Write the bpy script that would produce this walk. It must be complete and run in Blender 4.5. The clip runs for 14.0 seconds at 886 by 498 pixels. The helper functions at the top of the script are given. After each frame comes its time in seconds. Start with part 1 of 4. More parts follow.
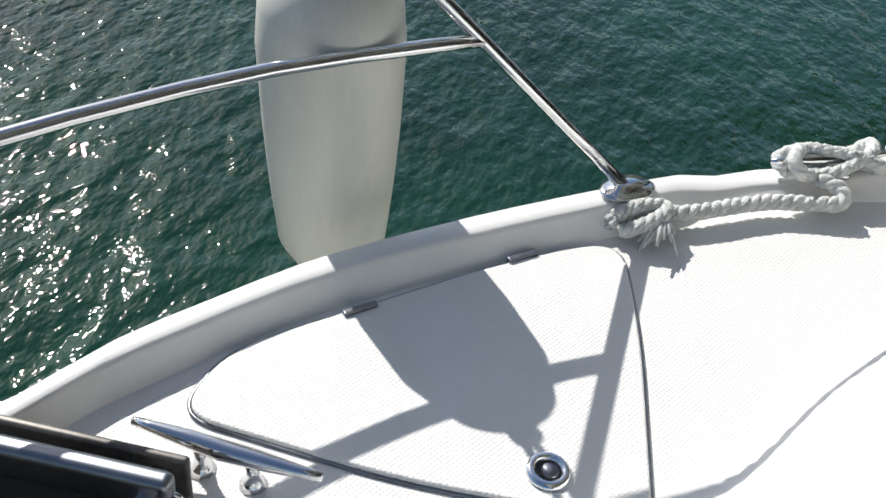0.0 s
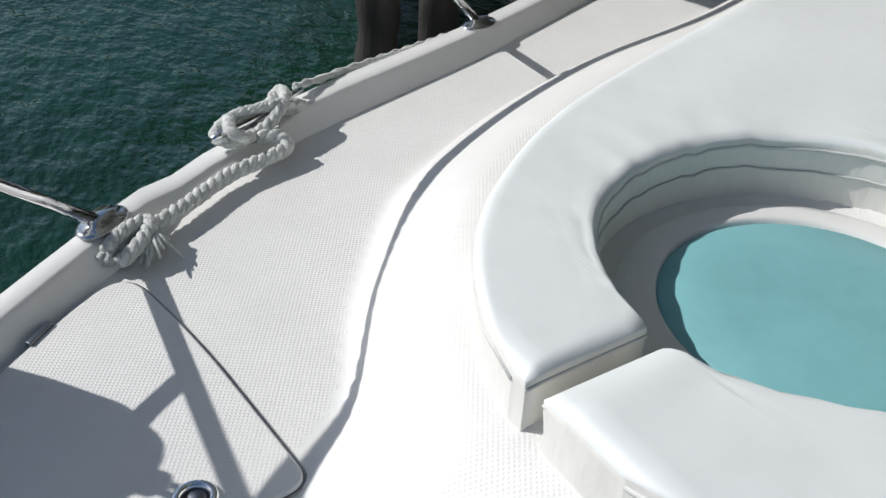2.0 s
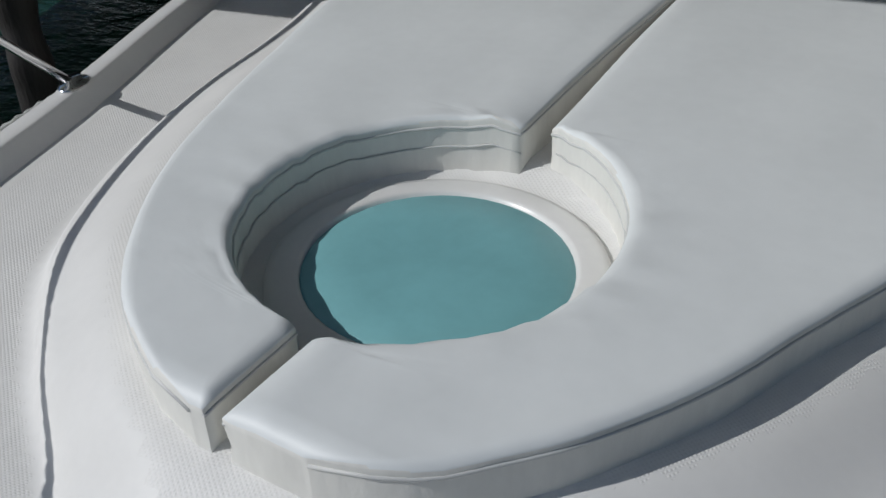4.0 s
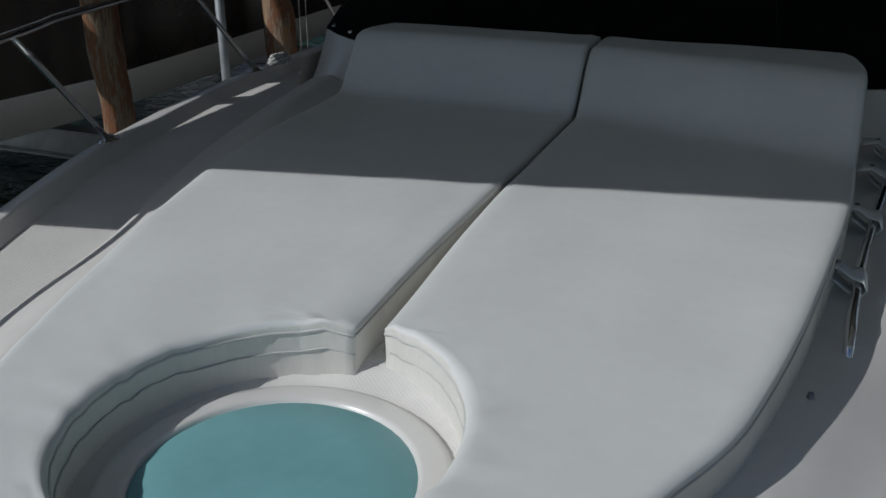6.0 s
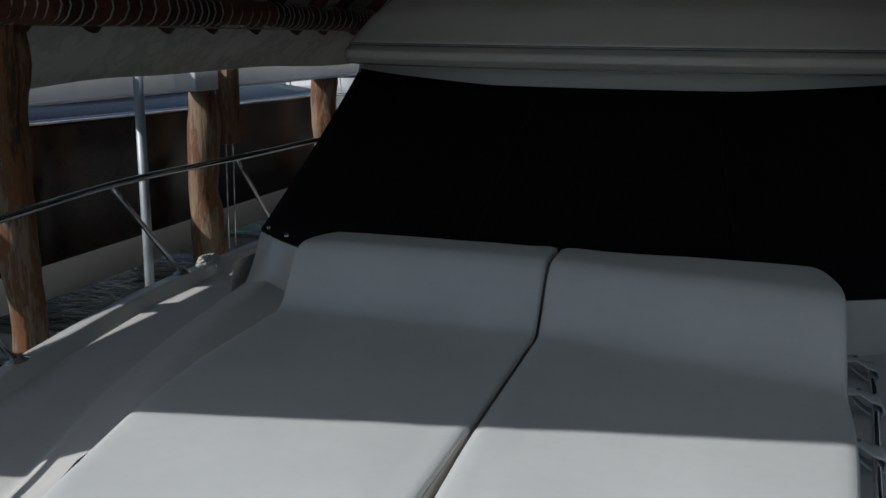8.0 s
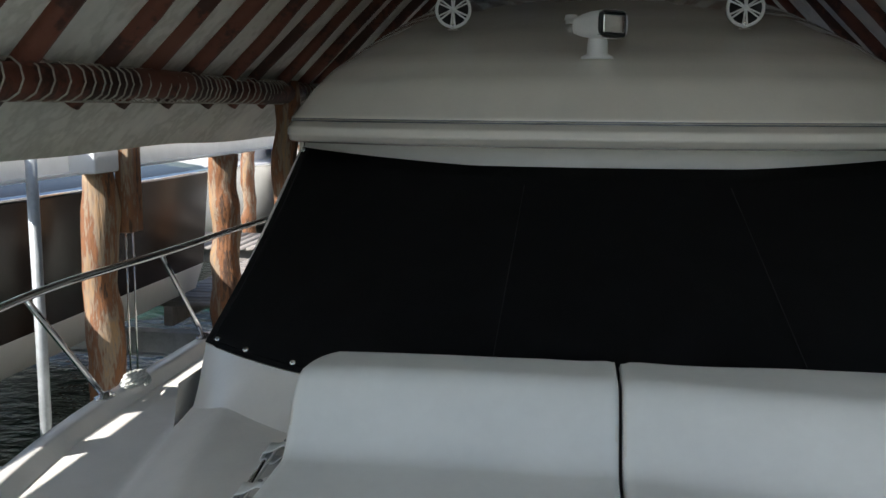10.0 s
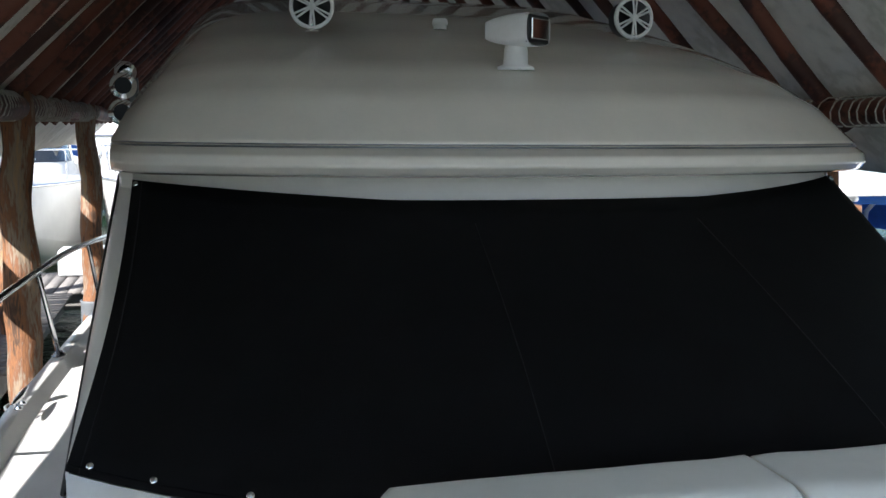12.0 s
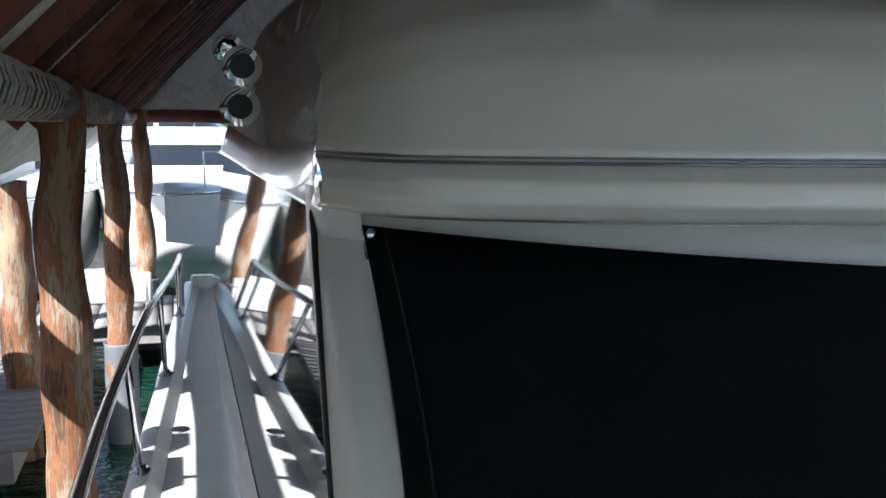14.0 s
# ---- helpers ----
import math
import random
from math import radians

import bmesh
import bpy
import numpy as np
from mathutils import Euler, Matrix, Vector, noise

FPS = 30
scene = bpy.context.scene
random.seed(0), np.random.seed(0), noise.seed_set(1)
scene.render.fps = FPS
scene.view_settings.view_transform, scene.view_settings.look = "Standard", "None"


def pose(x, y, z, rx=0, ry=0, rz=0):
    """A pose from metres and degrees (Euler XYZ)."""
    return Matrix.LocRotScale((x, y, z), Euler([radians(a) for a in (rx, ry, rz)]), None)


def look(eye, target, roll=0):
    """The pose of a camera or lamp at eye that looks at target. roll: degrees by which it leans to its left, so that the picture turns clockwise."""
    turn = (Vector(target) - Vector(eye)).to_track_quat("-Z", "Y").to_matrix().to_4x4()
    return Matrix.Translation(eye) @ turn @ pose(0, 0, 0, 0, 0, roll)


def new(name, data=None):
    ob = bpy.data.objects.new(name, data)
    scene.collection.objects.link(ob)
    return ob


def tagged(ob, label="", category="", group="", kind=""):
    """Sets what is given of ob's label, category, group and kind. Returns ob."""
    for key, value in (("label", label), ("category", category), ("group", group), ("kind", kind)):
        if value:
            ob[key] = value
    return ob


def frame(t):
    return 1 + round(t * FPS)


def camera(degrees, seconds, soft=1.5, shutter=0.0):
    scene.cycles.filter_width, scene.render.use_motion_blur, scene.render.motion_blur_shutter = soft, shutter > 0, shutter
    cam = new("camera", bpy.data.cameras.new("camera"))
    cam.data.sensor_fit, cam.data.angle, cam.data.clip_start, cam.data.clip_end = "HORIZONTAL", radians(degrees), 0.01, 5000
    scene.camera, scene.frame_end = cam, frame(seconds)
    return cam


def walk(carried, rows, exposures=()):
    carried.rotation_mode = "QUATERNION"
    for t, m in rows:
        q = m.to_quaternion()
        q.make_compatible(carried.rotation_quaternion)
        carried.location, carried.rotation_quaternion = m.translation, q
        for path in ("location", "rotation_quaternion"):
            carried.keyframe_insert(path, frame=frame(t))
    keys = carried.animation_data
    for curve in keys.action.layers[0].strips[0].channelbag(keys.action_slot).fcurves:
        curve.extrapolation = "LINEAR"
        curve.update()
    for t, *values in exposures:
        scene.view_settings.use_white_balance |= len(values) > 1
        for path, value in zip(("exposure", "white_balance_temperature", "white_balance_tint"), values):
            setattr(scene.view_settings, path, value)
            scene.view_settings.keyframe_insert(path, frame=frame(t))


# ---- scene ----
cam = camera(49.7, 14.0)
PATH = [
    (0, (0.609, 0.321, 1.108), (-0.927, 0.192, -0.167), 8.5),
    (0.5, (0.598, 0.309, 1.096), (-0.972, 0.493, -0.129), 7.4),
    (1, (0.6, 0.279, 1.081), (-0.922, 0.808, -0.103), 5.5),
    (1.5, (0.601, 0.243, 1.06), (-0.839, 1.015, -0.093), 4.0),
    (2, (0.637, 0.213, 1.057), (-0.718, 1.145, -0.08), 2.6),
    (2.5, (0.679, 0.197, 1.073), (-0.558, 1.29, -0.057), 1.4),
    (3, (0.712, 0.181, 1.092), (-0.413, 1.389, -0.038), 0.3),
    (3.5, (0.753, 0.172, 1.126), (-0.253, 1.474, -0.012), -0.8),
    (4, (0.776, 0.169, 1.168), (-0.113, 1.562, 0.04), -1.5),
    (4.2, (0.793, 0.167, 1.194), (-0.064, 1.587, 0.076), -1.8),
    (6.3, (0.784, 0.199, 1.181), (0.124, 1.941, 0.453), 0.2),
    (6.5, (0.777, 0.211, 1.192), (0.131, 1.97, 0.493), 0.3),
    (7, (0.743, 0.261, 1.216), (0.132, 2.069, 0.619), 0.4),
    (7.5, (0.693, 0.348, 1.235), (0.107, 2.193, 0.73), 0.6),
    (9.8, (-0.09, 0.905, 1.276), (-0.419, 2.854, 0.972), 0.4),
    (10, (-0.145, 0.952, 1.268), (-0.412, 2.912, 0.973), 0.4),
    (10.5, (-0.371, 1.078, 1.275), (-0.422, 3.057, 0.99), 0.6),
    (11, (-0.6, 1.227, 1.273), (-0.479, 3.204, 0.999), 0.6),
    (11.5, (-0.899, 1.458, 1.28), (-0.573, 3.413, 1.017), 0.6),
    (12, (-1.231, 1.86, 1.279), (-0.75, 3.784, 1.019), 0.4),
    (12.5, (-1.472, 2.289, 1.245), (-0.943, 4.202, 1.002), 0.5),
    (13, (-1.632, 2.773, 1.258), (-1.104, 4.687, 1.011), 0.4),
    (13.5, (-1.765, 3.226, 1.272), (-1.237, 5.138, 1.021), 0.3),
    (14, (-1.852, 3.728, 1.259), (-1.315, 5.638, 1.006), 0.2),
]
EXPOSURES = [(0.0, 0.36, 6250, 10), (1.0, 0.14, 6200, 10), (2.0, -0.2, 6100, 10), (3.0, -0.56, 6000, 10), (4.2, -0.95, 5950, 10), (6.3, -1.1, 5950, 10), (7.7, -0.97, 5950, 10),
             (9.8, 0.85, 6400, 10), (11.0, 1.25, 6300, 10), (12.5, 1.5, 5950, 10), (14.0, 1.52, 5800, 10)]
walk(cam, [(t, look(eye, target, roll)) for t, eye, target, roll in PATH], EXPOSURES)

# ---- light ----
SUN_AZ, SUN_EL = 43.0, 37.0    # the sun stands over the bow's starboard side
sun_dir = Vector((-math.cos(radians(SUN_AZ)) * math.cos(radians(SUN_EL)), -math.sin(radians(SUN_AZ)) * math.cos(radians(SUN_EL)), math.sin(radians(SUN_EL))))
world = bpy.data.worlds.new("sky")
scene.world = world
world.use_nodes = True
wn = world.node_tree.nodes
sky = wn.new("ShaderNodeTexSky")
sky.sky_type, sky.sun_disc = "NISHITA", False
sky.sun_elevation, sky.sun_rotation = radians(SUN_EL), math.atan2(sun_dir.x, sun_dir.y)
world.node_tree.links.new(sky.outputs[0], wn["Background"].inputs[0])
wn["Background"].inputs[1].default_value = 0.082
sun = new("sun", bpy.data.lights.new("sun", "SUN"))
sun.data.energy, sun.data.angle, sun.data.color = 4.6, radians(0.5), (1.0, 0.95, 0.88)
sun.matrix_world = look(sun_dir * 50, (0, 0, 0))


# ---- materials ----
def material(name, color, rough=0.5, metal=0.0, var=0.1, scale=6.0, bump=0.0, bump_scale=60.0, coat=0.0, stretch=(1, 1, 1), color2=None, spec=0.5):
    """A surface with variation at two scales and a fine relief."""
    m = bpy.data.materials.new(name)
    m.use_nodes = True
    n, l = m.node_tree.nodes, m.node_tree.links
    b = n["Principled BSDF"]
    b.inputs["Roughness"].default_value, b.inputs["Metallic"].default_value = rough, metal
    b.inputs["Coat Weight"].default_value = coat
    b.inputs["Specular IOR Level"].default_value = spec
    tc, mp = n.new("ShaderNodeTexCoord"), n.new("ShaderNodeMapping")
    mp.inputs["Scale"].default_value = stretch
    l.new(tc.outputs["Object"], mp.inputs[0])
    big, small = n.new("ShaderNodeTexNoise"), n.new("ShaderNodeTexNoise")
    big.inputs["Scale"].default_value, small.inputs["Scale"].default_value = scale, scale * 9
    big.inputs["Detail"].default_value = 4
    for t in (big, small):
        l.new(mp.outputs[0], t.inputs["Vector"])
    add = n.new("ShaderNodeMath")
    add.operation = "MULTIPLY_ADD"
    add.inputs[1].default_value = 0.35
    l.new(small.outputs[0], add.inputs[0])
    l.new(big.outputs[0], add.inputs[2])
    ramp = n.new("ShaderNodeValToRGB")
    ramp.color_ramp.elements[0].position, ramp.color_ramp.elements[1].position = 0.45, 0.9
    c2 = color2 or tuple(c * (1 + var) for c in color)
    ramp.color_ramp.elements[0].color = (*[c * (1 - var) for c in color], 1)
    ramp.color_ramp.elements[1].color = (*[min(c, 0.95) for c in c2], 1)
    l.new(add.outputs[0], ramp.inputs[0])
    l.new(ramp.outputs[0], b.inputs["Base Color"])
    if bump:
        t, bp = n.new("ShaderNodeTexNoise"), n.new("ShaderNodeBump")
        t.inputs["Scale"].default_value, t.inputs["Detail"].default_value = bump_scale, 5
        bp.inputs["Strength"].default_value, bp.inputs["Distance"].default_value = bump, 0.01
        l.new(mp.outputs[0], t.inputs["Vector"])
        l.new(t.outputs[0], bp.inputs["Height"])
        l.new(bp.outputs[0], b.inputs["Normal"])
    return m


def nonskid(name, color):
    """Gelcoat moulded with rows of fine diamonds."""
    m = material(name, color, rough=0.55, var=0.04)
    n, l = m.node_tree.nodes, m.node_tree.links
    tc, w1, w2 = n.new("ShaderNodeTexCoord"), n.new("ShaderNodeTexWave"), n.new("ShaderNodeTexWave")
    mp = n.new("ShaderNodeMapping")
    mp.inputs["Rotation"].default_value = (0, 0, radians(35))
    l.new(tc.outputs["Object"], mp.inputs[0])
    mul, bp = n.new("ShaderNodeMath"), n.new("ShaderNodeBump")
    mul.operation = "MULTIPLY"
    w1.bands_direction, w2.bands_direction = "X", "Y"
    for w in (w1, w2):
        w.inputs["Scale"].default_value = 48
        l.new(mp.outputs[0], w.inputs["Vector"])
    l.new(w1.outputs["Fac"], mul.inputs[0])
    l.new(w2.outputs["Fac"], mul.inputs[1])
    bp.inputs["Strength"].default_value, bp.inputs["Distance"].default_value = 0.28, 0.002
    l.new(mul.outputs[0], bp.inputs["Height"])
    l.new(bp.outputs[0], n["Principled BSDF"].inputs["Normal"])
    return m


GEL = material("gelcoat", (0.80, 0.79, 0.76), rough=0.3, var=0.03, coat=0.3)
GELGLOSS = material("polished_gelcoat", (0.80, 0.76, 0.69), rough=0.14, var=0.03, coat=0.6)
DECKGEL = material("satin_gelcoat", (0.77, 0.76, 0.73), rough=0.48, var=0.03)
SKID = nonskid("nonskid_gelcoat", (0.76, 0.75, 0.72))
VINYL = material("white_vinyl", (0.765, 0.79, 0.78), rough=0.5, var=0.04, scale=3, bump=0.12, bump_scale=9)
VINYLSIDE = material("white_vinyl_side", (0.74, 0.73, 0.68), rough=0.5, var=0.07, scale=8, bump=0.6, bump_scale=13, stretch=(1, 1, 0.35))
PIPING = material("piping", (0.6, 0.6, 0.58), rough=0.5)
TEAL = material("turquoise_cover", (0.21, 0.46, 0.485), rough=0.45, var=0.08, scale=4)
STEEL = material("stainless_steel", (0.72, 0.72, 0.73), rough=0.12, metal=1.0, var=0.05)
DARKSTEEL = material("dull_steel", (0.25, 0.26, 0.28), rough=0.35, metal=1.0, var=0.2)
BLACKMESH = material("black_mesh_fabric", (0.0068, 0.0068, 0.0076), rough=0.85, var=0.2, bump=0.2, bump_scale=300, spec=0.1)
BLACK = material("black_rubber", (0.015, 0.015, 0.017), rough=0.45, var=0.2)
ROPE = material("white_rope", (0.62, 0.63, 0.60), rough=0.9, var=0.25, scale=60, bump=0.6, bump_scale=250)
FENDER = material("fender_vinyl", (0.66, 0.65, 0.58), rough=0.4, var=0.08, scale=3, stretch=(3, 3, 0.6))
WOOD = material("weathered_trunk", (0.13, 0.058, 0.028), rough=0.75, var=0.55, scale=3, bump=0.9, bump_scale=14, stretch=(3, 3, 0.5), color2=(0.40, 0.24, 0.12))
WETWOOD = material("wet_dark_trunk", (0.030, 0.026, 0.024), rough=0.6, var=0.5, scale=3, bump=0.8, bump_scale=14, stretch=(3, 3, 0.5))
RAFTER = material("dark_pole", (0.085, 0.028, 0.016), rough=0.6, var=0.4, scale=3, bump=0.5, bump_scale=20, color2=(0.17, 0.06, 0.035))
TARP = material("white_tarpaulin", (0.80, 0.79, 0.74), rough=0.7, var=0.12, scale=1.2, bump=0.4, bump_scale=2.5)
CORD = material("weathered_cord", (0.40, 0.37, 0.32), rough=0.9, var=0.3, scale=40)
SLEEVE = material("grey_sleeve", (0.16, 0.17, 0.18), rough=0.6, var=0.2)
GALV = material("galvanised_steel", (0.45, 0.48, 0.50), rough=0.5, metal=0.4, var=0.2)
WHITEPAINT = material("white_paint", (0.78, 0.79, 0.80), rough=0.4, var=0.05)
HULLDARK = material("dark_hull", (0.020, 0.013, 0.010), rough=0.16, var=0.3, spec=0.22)
NAVY = material("navy_canvas", (0.02, 0.03, 0.09), rough=0.8, var=0.25, bump=0.4, bump_scale=8)
BLUE = material("blue_canvas", (0.02, 0.13, 0.5), rough=0.7, var=0.2, bump=0.4, bump_scale=8)
PLANK = material("grey_plank", (0.24, 0.22, 0.205), rough=0.8, var=0.25, scale=5, bump=0.4, bump_scale=30, stretch=(1, 6, 1))
GLASS = material("tinted_glass", (0.02, 0.022, 0.024), rough=0.03, var=0.05, coat=0.6, spec=0.9)
CHROME = material("chrome", (0.85, 0.85, 0.86), rough=0.05, metal=1.0, var=0.02)
RUST = material("stained_steel", (0.13, 0.12, 0.11), rough=0.5, metal=0.6, var=0.4, scale=12)


def water_material():
    m = material("green_water", (0.007, 0.036, 0.022), rough=0.045, var=0.3, scale=0.5, spec=0.32)
    n, l = m.node_tree.nodes, m.node_tree.links
    tc, a, b2, bp = n.new("ShaderNodeTexCoord"), n.new("ShaderNodeTexNoise"), n.new("ShaderNodeTexNoise"), n.new("ShaderNodeBump")
    mp = n.new("ShaderNodeMapping")
    mp.inputs["Scale"].default_value = (1.0, 1.6, 1)
    mp.inputs["Rotation"].default_value = (0, 0, radians(25))
    l.new(tc.outputs["Object"], mp.inputs[0])
    a.inputs["Scale"].default_value, a.inputs["Detail"].default_value = 3.2, 3
    b2.inputs["Scale"].default_value, b2.inputs["Detail"].default_value = 11, 2
    mix = n.new("ShaderNodeMath")
    mix.operation = "MULTIPLY_ADD"
    mix.inputs[1].default_value = 0.3
    for t in (a, b2):
        l.new(mp.outputs[0], t.inputs["Vector"])
    l.new(b2.outputs[0], mix.inputs[0])
    l.new(a.outputs[0], mix.inputs[2])
    bp.inputs["Strength"].default_value, bp.inputs["Distance"].default_value = 0.7, 0.07
    l.new(mix.outputs[0], bp.inputs["Height"])
    l.new(bp.outputs[0], n["Principled BSDF"].inputs["Normal"])
    return m


WATER = water_material()


def patchy(m, stops):
    """Bark patches: bare orange wood, grey weathered and dark bark."""
    r = [n for n in m.node_tree.nodes if n.type == "VALTORGB"][0].color_ramp
    for p, c in stops:
        e = r.elements.new(p)
        e.color = (*c, 1)


patchy(WOOD, ((0.56, (0.10, 0.055, 0.032)), (0.62, (0.27, 0.115, 0.045)), (0.70, (0.20, 0.09, 0.045)), (0.76, (0.27, 0.21, 0.15))))
patchy(RAFTER, ((0.62, (0.06, 0.022, 0.014)), (0.72, (0.16, 0.05, 0.028))))
patchy(TARP, ((0.60, (0.80, 0.79, 0.74)), (0.66, (0.64, 0.63, 0.58)), (0.74, (0.80, 0.79, 0.75))))


# ---- mesh helpers ----
def mesh_ob(name, bm, mat, smooth=True, parent=None, bevel=0.0, segs=2):
    bmesh.ops.recalc_face_normals(bm, faces=bm.faces)
    me = bpy.data.meshes.new(name)
    bm.to_mesh(me)
    bm.free()
    for p in me.polygons:
        p.use_smooth = smooth
    me.materials.append(mat)
    ob = new(name, me)
    if parent:
        ob.parent = parent
    if bevel:
        md = ob.modifiers.new("bevel", "BEVEL")
        md.width, md.segments, md.limit_method, md.angle_limit = bevel, segs, "ANGLE", radians(40)
        if smooth:
            md.harden_normals = True
    return ob


def grid(name, fn, nu, nv, mat, parent=None, close_u=False, thick=0.0):
    """A sheet over fn(u, v), u and v from 0 to 1."""
    bm = bmesh.new()
    vs = [[bm.verts.new(fn(i / nu, j / nv)) for j in range(nv + 1)] for i in range(nu + (0 if close_u else 1))]
    m = len(vs)
    for i in range(nu):
        for j in range(nv):
            bm.faces.new((vs[i][j], vs[(i + 1) % m][j], vs[(i + 1) % m][j + 1], vs[i][j + 1]))
    bmesh.ops.remove_doubles(bm, verts=bm.verts, dist=1e-5)
    ob = mesh_ob(name, bm, mat, True, parent)
    if thick:
        md = ob.modifiers.new("solid", "SOLIDIFY")
        md.thickness, md.offset = thick, -1
    return ob


def box(name, size, at, mat, parent=None, bevel=0.006, rz=0, rx=0, ry=0):
    bm = bmesh.new()
    bmesh.ops.create_cube(bm, size=1, matrix=Matrix.Diagonal((*size, 1)))
    ob = mesh_ob(name, bm, mat, True, parent, bevel)
    ob.matrix_basis = pose(*at, rx, ry, rz)
    return ob


def frames_along(pts):
    pts = [Vector(p) for p in pts]
    out, up = [], Vector((0.123, 0.31, 0.94))
    for i, p in enumerate(pts):
        d = (pts[min(i + 1, len(pts) - 1)] - pts[max(i - 1, 0)]).normalized()
        s = d.cross(up)
        if s.length < 0.05:
            s = d.cross(Vector((1, 0.2, 0)))
        s.normalize()
        up = s.cross(d).normalized()
        out.append((p, s, up))
    return out


def tube_bm(bm, pts, radius, sides=10, wob=0.0, seed=0.0):
    """A capped tube along pts; radius is a number or a list; wob makes it uneven."""
    fr = frames_along(pts)
    rings = []
    for i, (p, s, u) in enumerate(fr):
        r = radius[i] if isinstance(radius, (list, tuple)) else radius
        ring = []
        for k in range(sides):
            a = 2 * math.pi * k / sides
            q = p + (s * math.cos(a) + u * math.sin(a)) * r
            if wob:
                q += (q - p) * wob * noise.noise(q * 4 + Vector((seed, seed * 2, 0)))
            ring.append(bm.verts.new(q))
        rings.append(ring)
    for a, b in zip(rings, rings[1:]):
        for k in range(sides):
            bm.faces.new((a[k], a[(k + 1) % sides], b[(k + 1) % sides], b[k]))
    bm.faces.new(rings[0][::-1])
    bm.faces.new(rings[-1])


def tube(name, pts, radius, mat, parent=None, sides=10, wob=0.0, seed=0.0):
    bm = bmesh.new()
    tube_bm(bm, pts, radius, sides, wob, seed)
    return mesh_ob(name, bm, mat, True, parent)


def lathe(name, prof, mat, parent=None, sides=24, m=None):
    """prof: (radius, z) pairs turned about z."""
    bm = bmesh.new()
    rings = [[bm.verts.new((r * math.cos(2 * math.pi * k / sides), r * math.sin(2 * math.pi * k / sides), z)) for k in range(sides)] for r, z in prof]
    for a, b in zip(rings, rings[1:]):
        for k in range(sides):
            bm.faces.new((a[k], a[(k + 1) % sides], b[(k + 1) % sides], b[k]))
    bmesh.ops.remove_doubles(bm, verts=bm.verts, dist=1e-6)
    ob = mesh_ob(name, bm, mat, True, parent)
    if m is not None:
        ob.matrix_basis = m
    return ob


def empty(name, at=(0, 0, 0)):
    ob = new(name)
    ob.location = at
    return ob


def spline(pairs):
    """A smooth function through (x, y) pairs (monotone cubic)."""
    xs, ys = [p[0] for p in pairs], [p[1] for p in pairs]
    d = [(ys[i + 1] - ys[i]) / (xs[i + 1] - xs[i]) for i in range(len(xs) - 1)]
    t = [d[0]] + [0 if d[i - 1] * d[i] <= 0 else 2 * d[i - 1] * d[i] / (d[i - 1] + d[i]) for i in range(1, len(d))] + [d[-1]]

    def f(x):
        x = min(max(x, xs[0]), xs[-1])
        i = 0
        while i < len(xs) - 2 and x > xs[i + 1]:
            i += 1
        h = xs[i + 1] - xs[i]
        u = (x - xs[i]) / h
        return ((2 * u ** 3 - 3 * u ** 2 + 1) * ys[i] + (u ** 3 - 2 * u ** 2 + u) * h * t[i]
                + (3 * u ** 2 - 2 * u ** 3) * ys[i + 1] + (u ** 3 - u ** 2) * h * t[i + 1])
    return f


def smooth01(a, b, x):
    u = min(max((x - a) / (b - a), 0), 1)
    return u * u * (3 - 2 * u)


# ---- plan of the boat: bow at y = -0.45, stern at y = 11.4, half widths by y ----
Y0, Y1, WATER_Z = -0.45, 11.4, -1.25
beam = spline([(-0.45, 0.03), (-0.38, 0.09), (-0.30, 0.18), (-0.22, 0.315), (-0.10, 0.46), (0.0, 0.572), (0.2, 0.745), (0.47, 0.945), (0.85, 1.20), (1.7, 1.47), (2.4, 1.72), (3.2, 1.95), (4.6, 2.11),
               (5.7, 2.10), (7.1, 2.04), (8.5, 1.96), (10.1, 1.88), (11.4, 1.80)])
trunk = spline([(0.48, 0.0), (0.52, 0.15), (0.60, 0.24), (0.70, 0.31), (0.87, 0.56), (1.16, 0.86), (1.6, 1.05), (2.3, 1.22), (3.2, 1.48), (4.0, 1.62), (4.7, 1.70), (11.4, 1.58)])
pad_half = spline([(0.79, 0.0), (0.80, 0.08), (0.85, 0.20), (0.92, 0.31), (1.05, 0.43), (1.3, 0.575), (1.67, 0.695), (2.2, 0.82), (2.6, 0.885), (3.0, 0.92), (3.5, 0.925), (3.72, 0.90), (3.82, 0.85)])


def lip(y):
    """Height of the gunwale's lip: it dips where the spring cleat sits."""
    return 0.052 - 0.030 * smooth01(0.60, 0.70, y) * (1 - smooth01(1.0, 1.10, y))


def rows_y(n):
    return [Y0 + (Y1 - Y0) * (i / n) ** 1.7 for i in range(n + 1)]


# ---- ground: the water ----
bm = bmesh.new()
bmesh.ops.create_grid(bm, x_segments=2, y_segments=2, size=600, matrix=pose(0, 0, WATER_Z))
tagged(mesh_ob("water", bm, WATER), "dark green rippled harbour water with sun glitter", "water", kind="structure")

# ---- the boat ----
boat = tagged(empty("motor_yacht", (0, 5, 0)), "white fibreglass motor yacht moored under a thatched boathouse", "boat")


def boat_part(ob):
    ob.parent = boat
    ob.matrix_parent_inverse = Matrix.Translation((0, -5, 0))
    return ob


